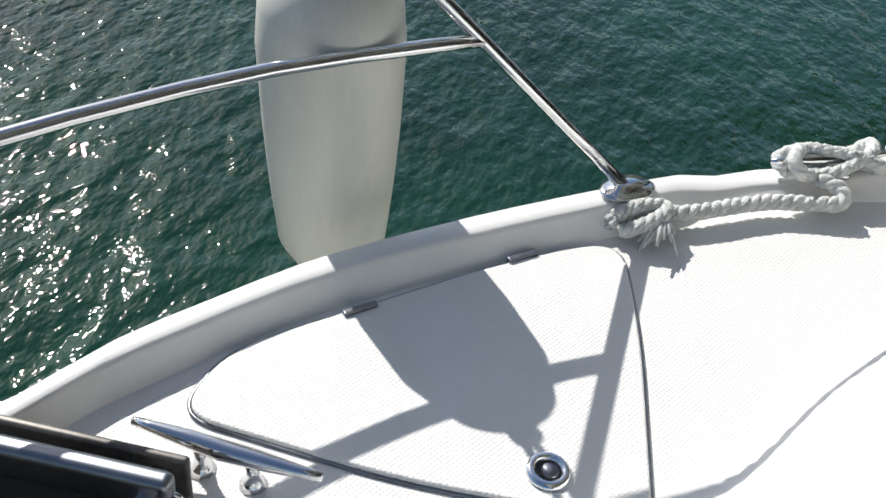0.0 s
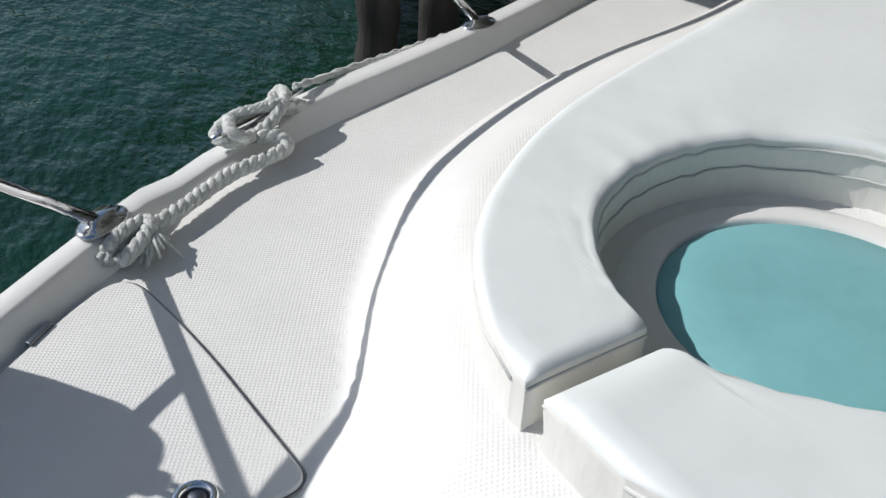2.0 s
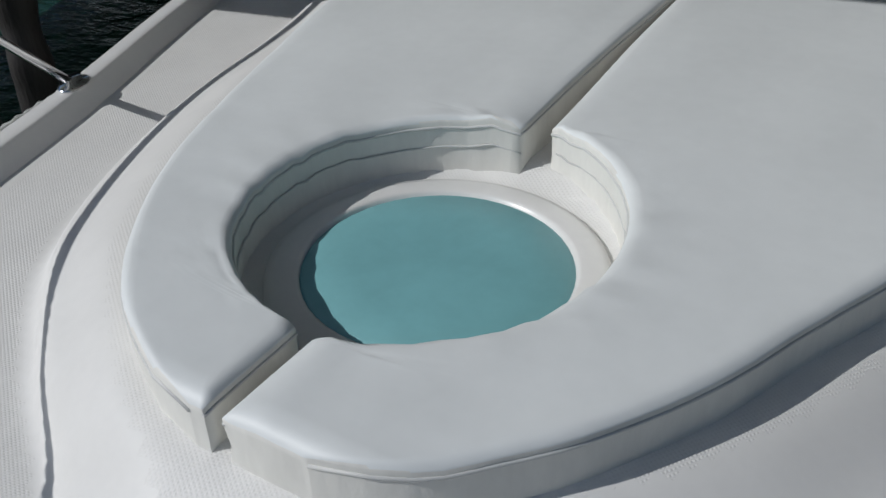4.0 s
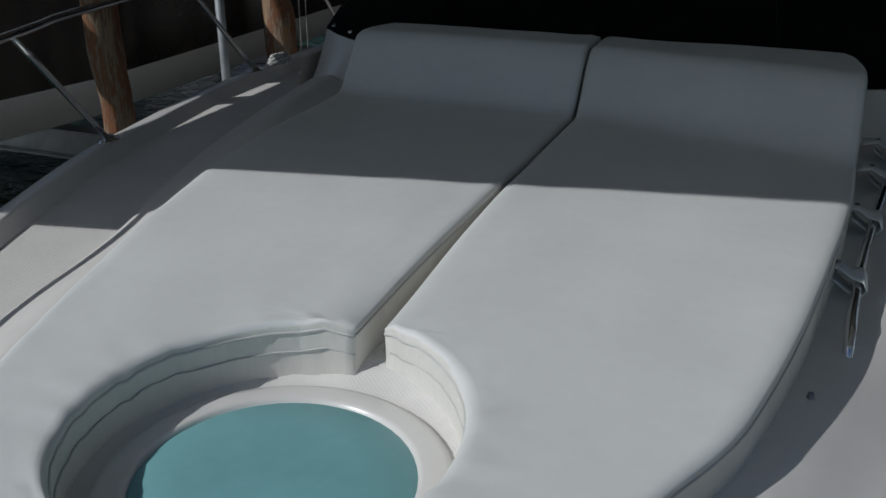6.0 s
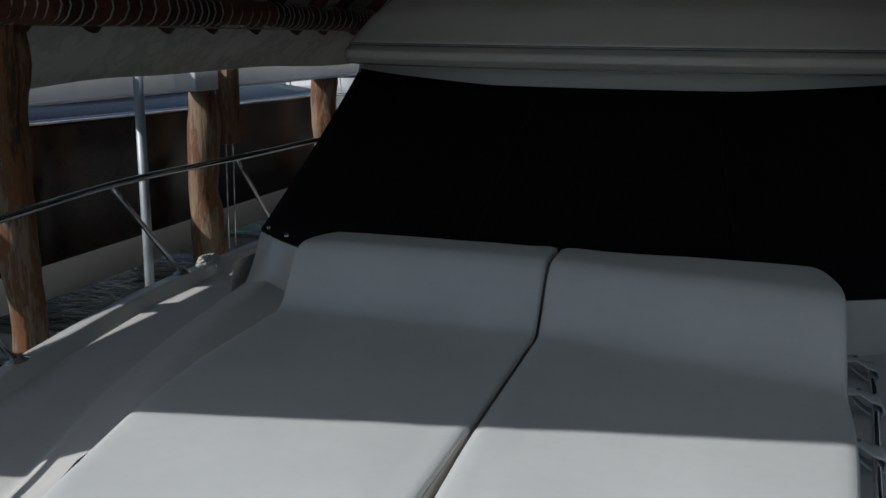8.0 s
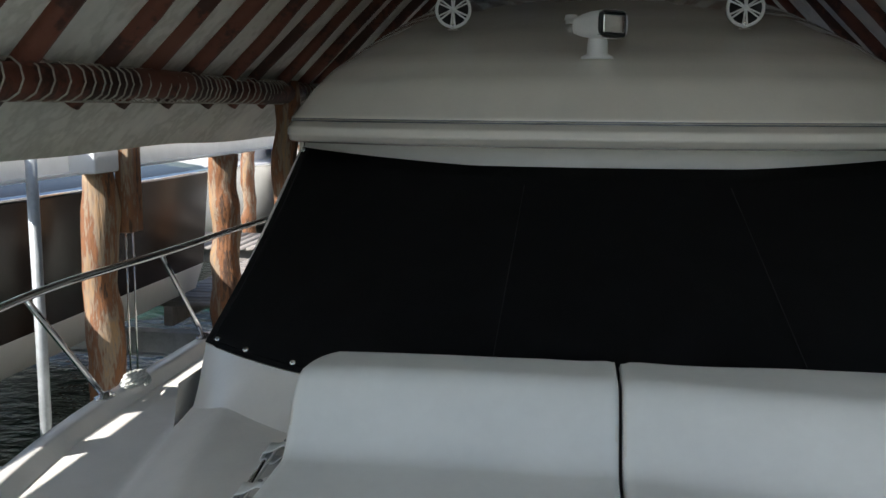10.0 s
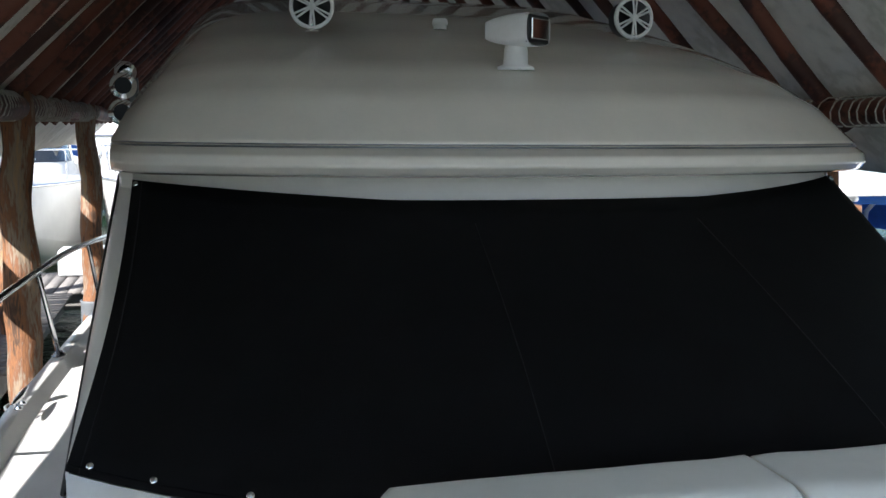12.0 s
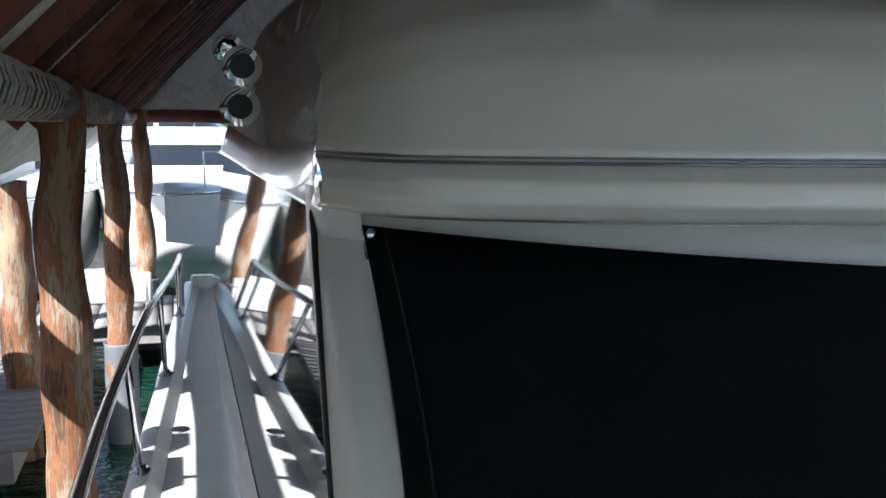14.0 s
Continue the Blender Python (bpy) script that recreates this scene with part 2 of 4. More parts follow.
def hull_fn(side):
    ys = rows_y(90)

    def f(u, v):
        y = ys[round(u * 90)]
        b, h = beam(y), lip(y)
        prof = [(-0.35 * min(b, 1), WATER_Z - 0.2), (-0.06 * min(b, 1), -0.25), (0.0, -0.06), (0.012, -0.03), (0.012, 0.0), (0.0, h - 0.02), (-0.006, h - 0.006), (-0.014, h), (-0.064, h), (-0.071, h - 0.003), (-0.076, h - 0.010), (-0.105, 0.010), (-0.12, -0.003)]
        dx, z = prof[round(v * 12)]
        return (side * max(b + dx, 0.0), y, z)
    return f


for side in (-1, 1):
    boat_part(grid("gunwale", hull_fn(side), 90, 12, GEL))


def deck_z(x, y):
    """Height of the deck and of the trunk that rises from it."""
    w = trunk(y) if y > 0.48 else 0
    if w <= 0:
        return 0.0
    inset = min(0.30, w * 0.9)
    e = smooth01(w + 0.025, w - 0.09, abs(x)) * 0.55 + smooth01(w - 0.05, w - inset, abs(x)) * 0.45
    top = 0.15 * smooth01(0.48, 0.82, y) + 0.02 * smooth01(2.5, 4, y)
    # the crown is higher round the recess of the hatch
    top += 0.032 * smooth01(0.5, 0.78, y) * (1 - smooth01(1.7, 2.4, y)) * smooth01(0.345, 0.39, math.hypot(x, y - 1.365))
    return top * e


DECK_ROWS = rows_y(300)


def deck_fn(u, v):
    y = DECK_ROWS[round(u * 300)]
    b = max(beam(y) - 0.10, 0.0)
    x = (2 * v - 1) * b
    return (x, y, deck_z(x, y))


deck = boat_part(grid("deck", deck_fn, 300, 180, SKID))
deck.data.materials.append(DECKGEL)
for p in deck.data.polygons:
    # smooth gelcoat on the trunk's flank and along the foot of the gunwale
    c = p.center
    d = trunk(c.y) - abs(c.x) if c.y > 0.48 else -1
    if -0.05 < d < 0.26 or beam(c.y) - abs(c.x) < 0.15:
        p.material_index = 1

# stern closing the hull
boat_part(box("transom", (3.5, 0.1, 1.4), (0, 11.4, -0.6), GEL, bevel=0.02))


# ---- foredeck sun pad ----
HX, HY, HR = 0.0, 1.34, 0.35      # the round hatch in the pad


def pad_top(x, y):
    base = 0.275 + 0.03 * smooth01(1.2, 2.6, y)
    lean = 0.28 * max(x, 0)
    wedge = 0.21 * smooth01(3.39 - lean, 3.60 - 0.5 * lean, y)
    return base + wedge


pad_half_port = spline([(0.785, 0.0), (0.79, 0.13), (0.81, 0.22), (0.85, 0.295), (0.92, 0.37), (1.01, 0.45), (1.2, 0.565), (1.38, 0.64), (1.67, 0.76), (2.2, 0.85), (3.0, 0.92), (3.5, 0.925), (3.72, 0.90), (3.82, 0.85)])


def pad_gap(side, y):
    """Half of the slit between the two cushions: wide behind the hatch, closing aft."""
    aft = smooth01(1.5, 1.72, y)
    return 0.018 + (0.016 if side > 0 else 0.002) * aft * (1 - smooth01(1.72, 2.5, y)) - 0.010 * smooth01(1.9, 2.7, y)


def hole_edge(side, y):
    """Distance from the middle line to the rim of the round cut-out; None beyond it."""
    cx, cy, r = (-0.067, 1.375, 0.394) if side > 0 else (-0.015, 1.362, 0.366)
    if abs(y - cy) >= r:
        return None
    x = cx + math.sqrt(r * r - (y - cy) ** 2)
    return x if x > pad_gap(side, y) else None


def pad_half_ob(side):
    bm = bmesh.new()
    n, k = 120, 18
    half = pad_half_port if side > 0 else pad_half
    cy, r = (1.375, 0.394) if side > 0 else (1.362, 0.366)
    ys = sorted([0.795 + (3.80 - 0.795) * i / n for i in range(n + 1)] + [cy + q * (r - e) for q in (-1, 1) for e in (0.002, 0.005, 0.009, 0.013, 0.018, 0.03)])
    rows_ = []
    for y in ys:
        g = pad_gap(side, y)
        o = max(half(y), g + 0.02)
        i = hole_edge(side, y) or g
        i = min(i, o - 0.02)
        row = []
        for j in range(k + 1):
            x = i + (o - i) * (0.5 - 0.5 * math.cos(math.pi * j / k))
            e = min(min(x - i, o - x), 0.02, (y - 0.795), (3.80 - y)) / 0.02
            puff = -0.011 * (1 - max(e, 0)) ** 2
            wr = 0.004 * noise.noise(Vector((x * 5 * side, y * 3, 1.7))) + 0.009 * max(0, 1 - (x - i) / 0.20) ** 1.5 * noise.noise(Vector((math.atan2(y - HY, x) * 13, x * 5, side * 4.0)))
            wr -= 0.005 * max(0, 1 - (o - x) / 0.16) * max(0, noise.noise(Vector((y * 11, x * 3, side * 7.0))))
            row.append(Vector((side * x, y, pad_top(side * x, y) + puff + wr)))
        rows_.append(row)
    top = [[bm.verts.new(p) for p in r] for r in rows_]
    for a, b in zip(top, top[1:]):
        for j in range(k):
            bm.faces.new((a[j], b[j], b[j + 1], a[j + 1]))
    # sides down to the trunk
    loop = [r[0] for r in top] + top[-1][1:-1] + [r[-1] for r in reversed(top)] + top[0][-2:0:-1]
    low = []
    for v in loop:
        p = v.co
        wob = 0.007 * noise.noise(Vector((p.x * 16, p.y * 16, 2.0))) + 0.003 * noise.noise(Vector((p.x * 45, p.y * 45, 5.0)))
        out = Vector((p.x - side * 0.45, p.y - 2.2, 0)).normalized() * wob
        q = [Vector((p.x, p.y, p.z - 0.012)), Vector((p.x, p.y, 0.5 * (p.z + 0.15))) + out, Vector((p.x, p.y, deck_z(abs(p.x), p.y) - 0.004))]
        low.append([bm.verts.new(c) for c in q])
    m = len(loop)
    for i in range(m):
        a, b = loop[i], loop[(i + 1) % m]
        la, lb = low[i], low[(i + 1) % m]
        bm.faces.new((a, b, lb[0], la[0]))
        bm.faces.new((la[0], lb[0], lb[1], la[1]))
        bm.faces.new((la[1], lb[1], lb[2], la[2]))
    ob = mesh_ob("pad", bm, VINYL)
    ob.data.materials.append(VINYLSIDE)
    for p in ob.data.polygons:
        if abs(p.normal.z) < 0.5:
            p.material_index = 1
    return ob, [v for v in rows_]


for side in (-1, 1):
    root = tagged(empty("sun_pad", (side * 0.5, 2.3, 0.15)), "white vinyl sun pad cushion with raised headrest on the foredeck", "cushion", "sun pad halves")
    ob, rows_ = pad_half_ob(side)
    line = [r[-1] for r in rows_]
    inn = [r[0] for r in rows_]
    for nm, ln in (("piping", line), ("piping", inn)):
        t = tube(nm, [p + Vector((0, 0, -0.012)) for p in ln], 0.0035, PIPING, sides=6)
        t.parent, t.matrix_parent_inverse = root, Matrix.Translation(root.location).inverted()
    ob.parent, ob.matrix_parent_inverse = root, Matrix.Translation(root.location).inverted()
    # stitched seam half way down the wall of the cut-out
    rim = [r[0] for r in rows_ if hole_edge(side, r[0].y)]
    t = tube("seam", [p + Vector((-side * 0.003, 0, -0.055 + 0.003 * noise.noise(p * 14))) for p in rim], 0.0022, PIPING, sides=5)
    t.parent, t.matrix_parent_inverse = root, Matrix.Translation(root.location).inverted()

# the round hatch with its turquoise cover
hatch = tagged(empty("deck_hatch", (HX, HY + 0.025, 0.15)), "round deck hatch with white frame and turquoise cover", "hatch")
lathe("frame", [(0.318, 0.0), (0.315, 0.008), (0.30, 0.012), (0.262, 0.015), (0.254, 0.011), (0.25, 0.0)], GEL, hatch, 48)
lathe("cover", [(0.0, 0.018), (0.15, 0.017), (0.24, 0.013), (0.252, 0.004)], TEAL, hatch, 48)

# ---- windscreen with its black cover, wheelhouse sides, hardtop ----


def wind_pt(u, v):
    """u across from starboard to port, v from sill to top."""
    s = 2 * u - 1
    lo = Vector((1.63 * s, 4.63 - 0.75 * (1 - abs(s) ** 2.4), 0.30 + 0.04 * (1 - s * s)))
    hi = Vector((1.49 * s, 5.62 - 0.55 * (1 - abs(s) ** 2.4), 1.06 - 0.05 * min(1, (1 - abs(s)) / 0.6) ** 0.9))
    p = lo.lerp(hi, v)
    p.y -= 0.05 * math.sin(math.pi * v)
    p.x -= 0.032 * s * abs(s) * math.sin(math.pi * v)
    return p


cover = tagged(grid("windscreen_cover", wind_pt, 48, 14, BLACKMESH, thick=0.004), "taut black mesh cover over the windscreen", "cover")


def side_x(y, z):
    """Half width of the wheelhouse at a height."""
    return 1.67 - 0.02 * (y - 5) / 5 - 0.11 * z


def strip(name, fn, nu, nv, mat, part=True):
    ob = grid(name, fn, nu, nv, mat)
    return boat_part(ob) if part else ob


for side in (-1, 1):
    # foot moulding, raked pillar beside the cover, tinted side glass, band above it
    strip("side_moulding", lambda u, v, side=side: Vector((side * (side_x(4.4 + 6 * u, 0.2) + 0.03 * (1 - v) + 0.004), 4.4 + 6 * u, -0.01 + 0.20 * v)), 30, 3, GELGLOSS)

    def pillar(u, v, side=side):
        e = wind_pt(0 if side < 0 else 1, v)
        y = e.y + 0.30 * u
        return Vector((side * (abs(e.x) + (side_x(y, e.z) + 0.012 - abs(e.x)) * math.sin(u * math.pi / 2)), y - 0.05 * math.sin(u * math.pi), e.z - 0.03))
    strip("pillar", pillar, 8, 14, GEL)
    strip("pillar_head", lambda u, v, pillar=pillar: pillar(u, 1.0) + Vector((0, 0.02 * v, 0.10 * v)), 8, 2, GEL)

    def glass(u, v, side=side):
        z = 0.19 + 0.88 * v
        y0 = 4.74 + 1.12 * v
        y = y0 + (10.2 - y0) * u
        return Vector((side * side_x(y, z), y, z))
    strip("side_window", glass, 12, 6, GLASS)
    boat_part(tube("window_seal", [Vector((side * (side_x(4.74 + 1.12 * v, 0.19 + 0.88 * v) + 0.006), 4.74 + 1.12 * v, 0.19 + 0.88 * v)) for v in [k / 12 for k in range(13)]], 0.009, BLACK, sides=6))
# moulded panel from the foot of the windscreen down to the foredeck
strip("windscreen_panel", lambda u, v: wind_pt(u, 0).lerp(Vector((1.60 * (2 * u - 1), wind_pt(u, 0).y - 0.24, deck_z(1.6 * (2 * u - 1), wind_pt(u, 0).y - 0.24) - 0.008)), v) - Vector((0, 0, 0.004 + 0.02 * math.sin(math.pi * v))), 40, 8, GEL)


def brow_fn(u, v):
    """Front and top of the hardtop."""
    s = 2 * u - 1
    f = 1 - abs(s) ** 2.6
    prof = [(0.16, 1.09), (0.0, 1.095), (-0.05, 1.105), (-0.08, 1.135), (-0.07, 1.168), (-0.02, 1.19), (0.01, 1.2), (0.0, 1.21), (0.06, 1.26), (0.2, 1.38), (0.42, 1.49), (0.9, 1.64), (1.5, 1.79), (2.4, 1.98), (4.5, 2.05)]
    k = v * 14
    i = min(int(k), 13)
    a, b = prof[i], prof[i + 1]
    t = k - i
    dy, z = a[0] + (b[0] - a[0]) * t, a[1] + (b[1] - a[1]) * t
    width = 1.57 if z < 1.215 else 1.57 - 0.28 * (z - 1.215)
    y = 5.48 - 0.47 * f + dy + 0.22 * (max(0, abs(s) - 0.91) / 0.09) ** 2
    zz = z if z < 1.215 else 1.215 + (z - 1.215) * (1 - abs(s) ** 11 * 0.35)
    return Vector((width * s, y, zz))


strip("windscreen_header", lambda u, v: wind_pt(u, 0.975) + Vector((0, 0.045 + 0.09 * v, 0.17 * v)), 48, 3, GEL)
hardtop = boat_part(grid("hardtop", brow_fn, 60, 56, GELGLOSS))
for side in (-1, 1):
    def roof_edge(u, v, side=side):
        e = brow_fn(0 if side < 0 else 1, (7 + 7 * u) / 14)
        lowp = Vector((side * 1.56, e.y, 1.086))
        return lowp.lerp(e, v)
    boat_part(grid("hardtop_side", roof_edge, 40, 4, GELGLOSS))
    boat_part(grid("hardtop_soffit", lambda u, v, side=side: Vector((side * (1.40 + 0.15 * v), 5.85 + 4.1 * u, 1.088)), 4, 2, GEL))


for k, r in ((5.55, 0.0035), (6.6, 0.003)):
    boat_part(tube("groove", [brow_fn(u / 60, k / 14) + Vector((0, -0.001, 0.002)) for u in range(61)], r, DARKSTEEL, sides=6))

# ---- rails ----
def rail_x(y):
    return beam(y) - 0.04


STANCHIONS = [(0.527, 0.04), (1.73, 0.07), (3.23, 0.06), (4.60, 0.06), (5.67, 0.06), (7.14, 0.06), (8.5, 0.06), (10.0, 0.05)]


def lerp_list(a, b, n):
    return [Vector(a).lerp(Vector(b), k / n) for k in range(n + 1)]


bow_rail = spline([(-0.80, 0.03), (-0.74, 0.15), (-0.60, 0.31), (-0.40, 0.46), (-0.20, 0.60), (0.0, 0.75), (0.25, 0.90), (0.6, 1.12), (1.3, 1.43), (1.75, 1.545), (2.5, 1.765), (3.2, 1.965)])


def top_x(y):
    """Half width of the top rail: it flares out over the bow."""
    if y < 3.0:
        return bow_rail(y)
    return rail_x(y) - 0.02 + 0.075 * (1 - smooth01(4, 5.5, y))


def guard_rail(side):
    root = tagged(empty("guard_rail", (side * 1.4, 1.7, 0.06)), "polished stainless steel guard rail on the gunwale", "railing", "guard rails")
    inv = Matrix.Translation(root.location).inverted()
    parts = []
    top = []
    for i in range(91):
        y = -0.80 + (9.9 + 0.80) * (i / 90) ** 1.3
        z = 0.575 - 0.12 * smooth01(7.0, 9.9, y)
        top.append(Vector((side * top_x(y), y, z)))
    end = top[-1]
    parts.append(tube("top_rail", top + [end + Vector((0, 0.10, -0.06)), Vector((side * (rail_x(10.4)), 10.35, 0.06))], 0.016, STEEL, sides=12))
    mid = [Vector((side * a, b, c)) for a, b, c in ((0.855, 0.213, 0.357), (0.806, 0.134, 0.355), (0.725, 0.024, 0.355), (0.637, -0.083, 0.355), (0.535, -0.188, 0.354), (0.41, -0.30, 0.354), (0.25, -0.43, 0.354), (0.03, -0.58, 0.354))]
    parts.append(tube("mid_rail", mid, 0.0125, STEEL, sides=12))
    for k, (y, z) in enumerate(STANCHIONS):
        b = Vector((side * rail_x(y), y, lip(y) + 0.002))
        if k == 0:
            b = Vector((side * 0.945, y, 0.058))
            t = b + (Vector((side * 0.855, 0.213, 0.357)) - b) * 1.73
        else:
            t = Vector((side * top_x(y - 0.5), y - 0.5, 0.575 - 0.12 * smooth01(7.0, 9.9, y - 0.5)))
        parts.append(tube("stanchion", lerp_list(b, t, 4), 0.0125, STEEL, sides=12))
        base = lathe("base_plate", [(0.0, 0.0), (0.03, 0.0), (0.031, 0.004), (0.026, 0.008), (0.017, 0.011), (0.016, 0.022), (0.0, 0.022)], STEEL, None, 20, pose(b.x, b.y, b.z - 0.002, 0, 0, math.degrees(math.atan2(-side * (rail_x(y + 0.1) - rail_x(y - 0.1)), 0.2))) @ Matrix.Diagonal((1.25, 2.0, 1, 1)))
        parts.append(base)
    for p in parts:
        p.parent, p.matrix_parent_inverse = root, inv


for side in (-1, 1):
    guard_rail(side)


def stay(root, *obs):
    for o in obs:
        o.parent, o.matrix_parent_inverse = root, Matrix.Translation(root.location).inverted()


# ---- fender hung outside the bow rail ----
fx, fy = -0.893, -0.044
fender = tagged(empty("fender", (fx, fy, 0.1)), "cream inflated vinyl boat fender hanging from the rail", "fender")
stay(fender, lathe("body", [(0.0, -0.22), (0.05, -0.215), (0.09, -0.195), (0.113, -0.14), (0.122, 0.0), (0.128, 0.15), (0.130, 0.34), (0.122, 0.42), (0.09, 0.475), (0.04, 0.49), (0.025, 0.50), (0.025, 0.535), (0, 0.535)], FENDER, None, 36, pose(fx, fy, -0.02, 0, 9.0, 0)))
stay(fender, tube("rope", [(fx + 0.08, fy, 0.50), (fx + 0.09, fy + 0.012, 0.55), (fx + 0.13, fy + 0.03, 0.595), (fx + 0.165, fy + 0.04, 0.59), (fx + 0.13, fy + 0.01, 0.55), (fx + 0.08, fy - 0.01, 0.50)], 0.007, ROPE, sides=6))


# ---- cleats ----
def cleat(a, b, h, label):
    """A two-footed mooring cleat between two horn tips."""
    a, b = Vector(a), Vector(b)
    root = tagged(empty("mooring_cleat", (a + b) / 2 - Vector((0, 0, h))), label, "cleat")
    pts = lerp_list(a, b, 10)
    rr = [0.006, 0.0085, 0.011, 0.013, 0.0145, 0.015, 0.0145, 0.013, 0.011, 0.0085, 0.006]
    for i, p in enumerate(pts):
        p.z -= 0.006 * (1 - abs(i - 5) / 5)
    stay(root, tube("horn", pts, rr, STEEL, sides=12))
    for t in (0.36, 0.64):
        p = a.lerp(b, t)
        stay(root, tube("foot", [p - Vector((0, 0, 0.008)), p - Vector((0, 0, h * 0.6)), p - Vector((0, 0, h - 0.006)), p - Vector((0, 0, h))], [0.011, 0.009, 0.014, 0.02], STEEL, sides=10))
    return root


cleat((-0.165, -0.125, 0.062), (-0.142, 0.145, 0.062), 0.06, "polished stainless steel bow cleat on the deck")
cleat((-1.12, 0.815, 0.075), (-1.255, 1.09, 0.075), 0.05, "stainless steel spring cleat wrapped with mooring rope")


# ---- rope made fast on the spring cleat ----
def braid(name, pts, r, strands=3, turns=9.0, fine=10):
    """Laid rope: strands twisted round a smooth line."""
    pts = [Vector(p) for p in pts]
    fineline = []
    n = len(pts)
    for i in range(n - 1):
        p0, p1, p2, p3 = pts[max(i - 1, 0)], pts[i], pts[i + 1], pts[min(i + 2, n - 1)]
        for k in range(fine):
            t = k / fine
            fineline.append(0.5 * ((2 * p1) + (p2 - p0) * t + (2 * p0 - 5 * p1 + 4 * p2 - p3) * t * t + (3 * p1 - p0 - 3 * p2 + p3) * t ** 3))
    fineline.append(pts[-1])
    length = sum((b - a).length for a, b in zip(fineline, fineline[1:]))
    fr = frames_along(fineline)
    bm = bmesh.new()
    for s in range(strands):
        line = []
        d = 0
        for i, (p, e, u) in enumerate(fr):
            if i:
                d += (fineline[i] - fineline[i - 1]).length
            a = 2 * math.pi * (s / strands + turns * d)
            line.append(p + (e * math.cos(a) + u * math.sin(a)) * r * 0.5)
        tube_bm(bm, line, r * 0.62, 6)
    return mesh_ob(name, bm, ROPE)


rope = tagged(empty("mooring_rope", (-1.1, 0.9, 0.04)), "frayed white braided mooring rope belayed on the cleat", "rope")
stay(rope, braid("tail", [(-0.865, 0.50, 0.028), (-0.90, 0.545, 0.03), (-0.925, 0.60, 0.03), (-0.955, 0.67, 0.03), (-1.0, 0.745, 0.03), (-1.04, 0.82, 0.03), (-1.06, 0.90, 0.032), (-1.075, 0.96, 0.035), (-1.10, 0.965, 0.05), (-1.12, 0.92, 0.055)], 0.016, 3, 14))
stay(rope, braid("eye_splice", [(-0.845, 0.525, 0.028), (-0.865, 0.57, 0.045), (-0.90, 0.60, 0.05), (-0.925, 0.60, 0.05), (-0.90, 0.55, 0.055), (-0.87, 0.51, 0.045)], 0.014, 3, 16))
turnpts = []
for k in range(30):
    a = k * 1.25
    w = 0.5 + 0.5 * math.sin(k * 0.83)
    c = Vector((-1.135, 0.85, 0.075)).lerp(Vector((-1.235, 1.05, 0.075)), w)
    turnpts.append(c + Vector((0.034 * math.cos(a), 0.017 * math.cos(a), -0.008 + 0.020 * math.sin(a))))
stay(rope, braid("turns", turnpts, 0.014, 3, 14, 6))
bm = bmesh.new()
rnd = random.Random(4)
for k in range(26):
    a = Vector((-0.905, 0.60, 0.04))
    d = Vector((rnd.uniform(0.2, 1), rnd.uniform(-0.5, 0.45), rnd.uniform(-0.25, 0.2)))
    tube_bm(bm, [a + Vector((rnd.uniform(-.015, .015), rnd.uniform(-.015, .015), 0)), a + d * 0.04, a + d * rnd.uniform(0.06, 0.10) + Vector((0, 0, -0.012))], [0.006, 0.005, 0.002], 5)
stay(rope, mesh_ob("frayed_end", bm, ROPE))

# ---- locker lid, hinges, filler cap ----
def rounded(poly, r, n=7):
    out = []
    m = len(poly)
    for i in range(m):
        p, a, b = Vector(poly[i]), Vector(poly[i - 1]), Vector(poly[(i + 1) % m])
        rr = r[i]
        s, e = p + (a - p).normalized() * rr, p + (b - p).normalized() * rr
        for k in range(n + 1):
            t = k / n
            out.append(s * (1 - t) ** 2 + p * 2 * t * (1 - t) + e * t * t)
    return out


def plate(name, outline, z0, z1, mat, bevel=0.004):
    bm = bmesh.new()
    lo = [bm.verts.new((p.x, p.y, z0)) for p in outline]
    hi = [bm.verts.new((p.x, p.y, z1)) for p in outline]
    bm.faces.new(hi)
    bm.faces.new(lo[::-1])
    n = len(lo)
    for i in range(n):
        bm.faces.new((lo[i], lo[(i + 1) % n], hi[(i + 1) % n], hi[i]))
    return mesh_ob(name, bm, mat, True, None, bevel, 3)


lid_line = rounded([(-0.235, -0.095), (-0.375, -0.068), (-0.526, 0.106), (-0.735, 0.345), (-0.845, 0.53), (-0.60, 0.572), (-0.22, 0.596), (-0.204, 0.235)], [0.06, 0.07, 0.1, 0.13, 0.085, 0.12, 0.04, 0.1])
lid = tagged(empty("locker_lid", (-0.4, 0.3, 0)), "white moulded anchor locker lid with non-skid surface", "lid")
stay(lid, plate("panel", lid_line, -0.01, 0.011, SKID, 0.007))
ctr = Vector((-0.42, 0.3))
# dark tube round the lid: its seam, with the soft shadow line as colour
stay(lid, tube("seam_shade", [Vector((ctr.x + (p.x - ctr.x) * 1.008, ctr.y + (p.y - ctr.y) * 1.008, 0.002)) for p in lid_line + lid_line[:1]], 0.0035, DARKSTEEL, sides=5))
for hx, hy in ((-0.516, 0.106), (-0.735, 0.352)):
    h = box("hinge", (0.012, 0.062, 0.012), (hx, hy, 0.012), DARKSTEEL, bevel=0.003, rz=-(-40))
    stay(lid, h)
cap = tagged(empty("filler_cap", (-0.271, 0.443, 0.0112)), "round chrome deck filler cap in the locker lid", "filler cap")
lathe("rim", [(0.02, 0.0), (0.034, 0.0), (0.034, 0.004), (0.029, 0.008), (0.024, 0.009), (0.02, 0.006), (0.019, 0.0)], CHROME, cap, 28)
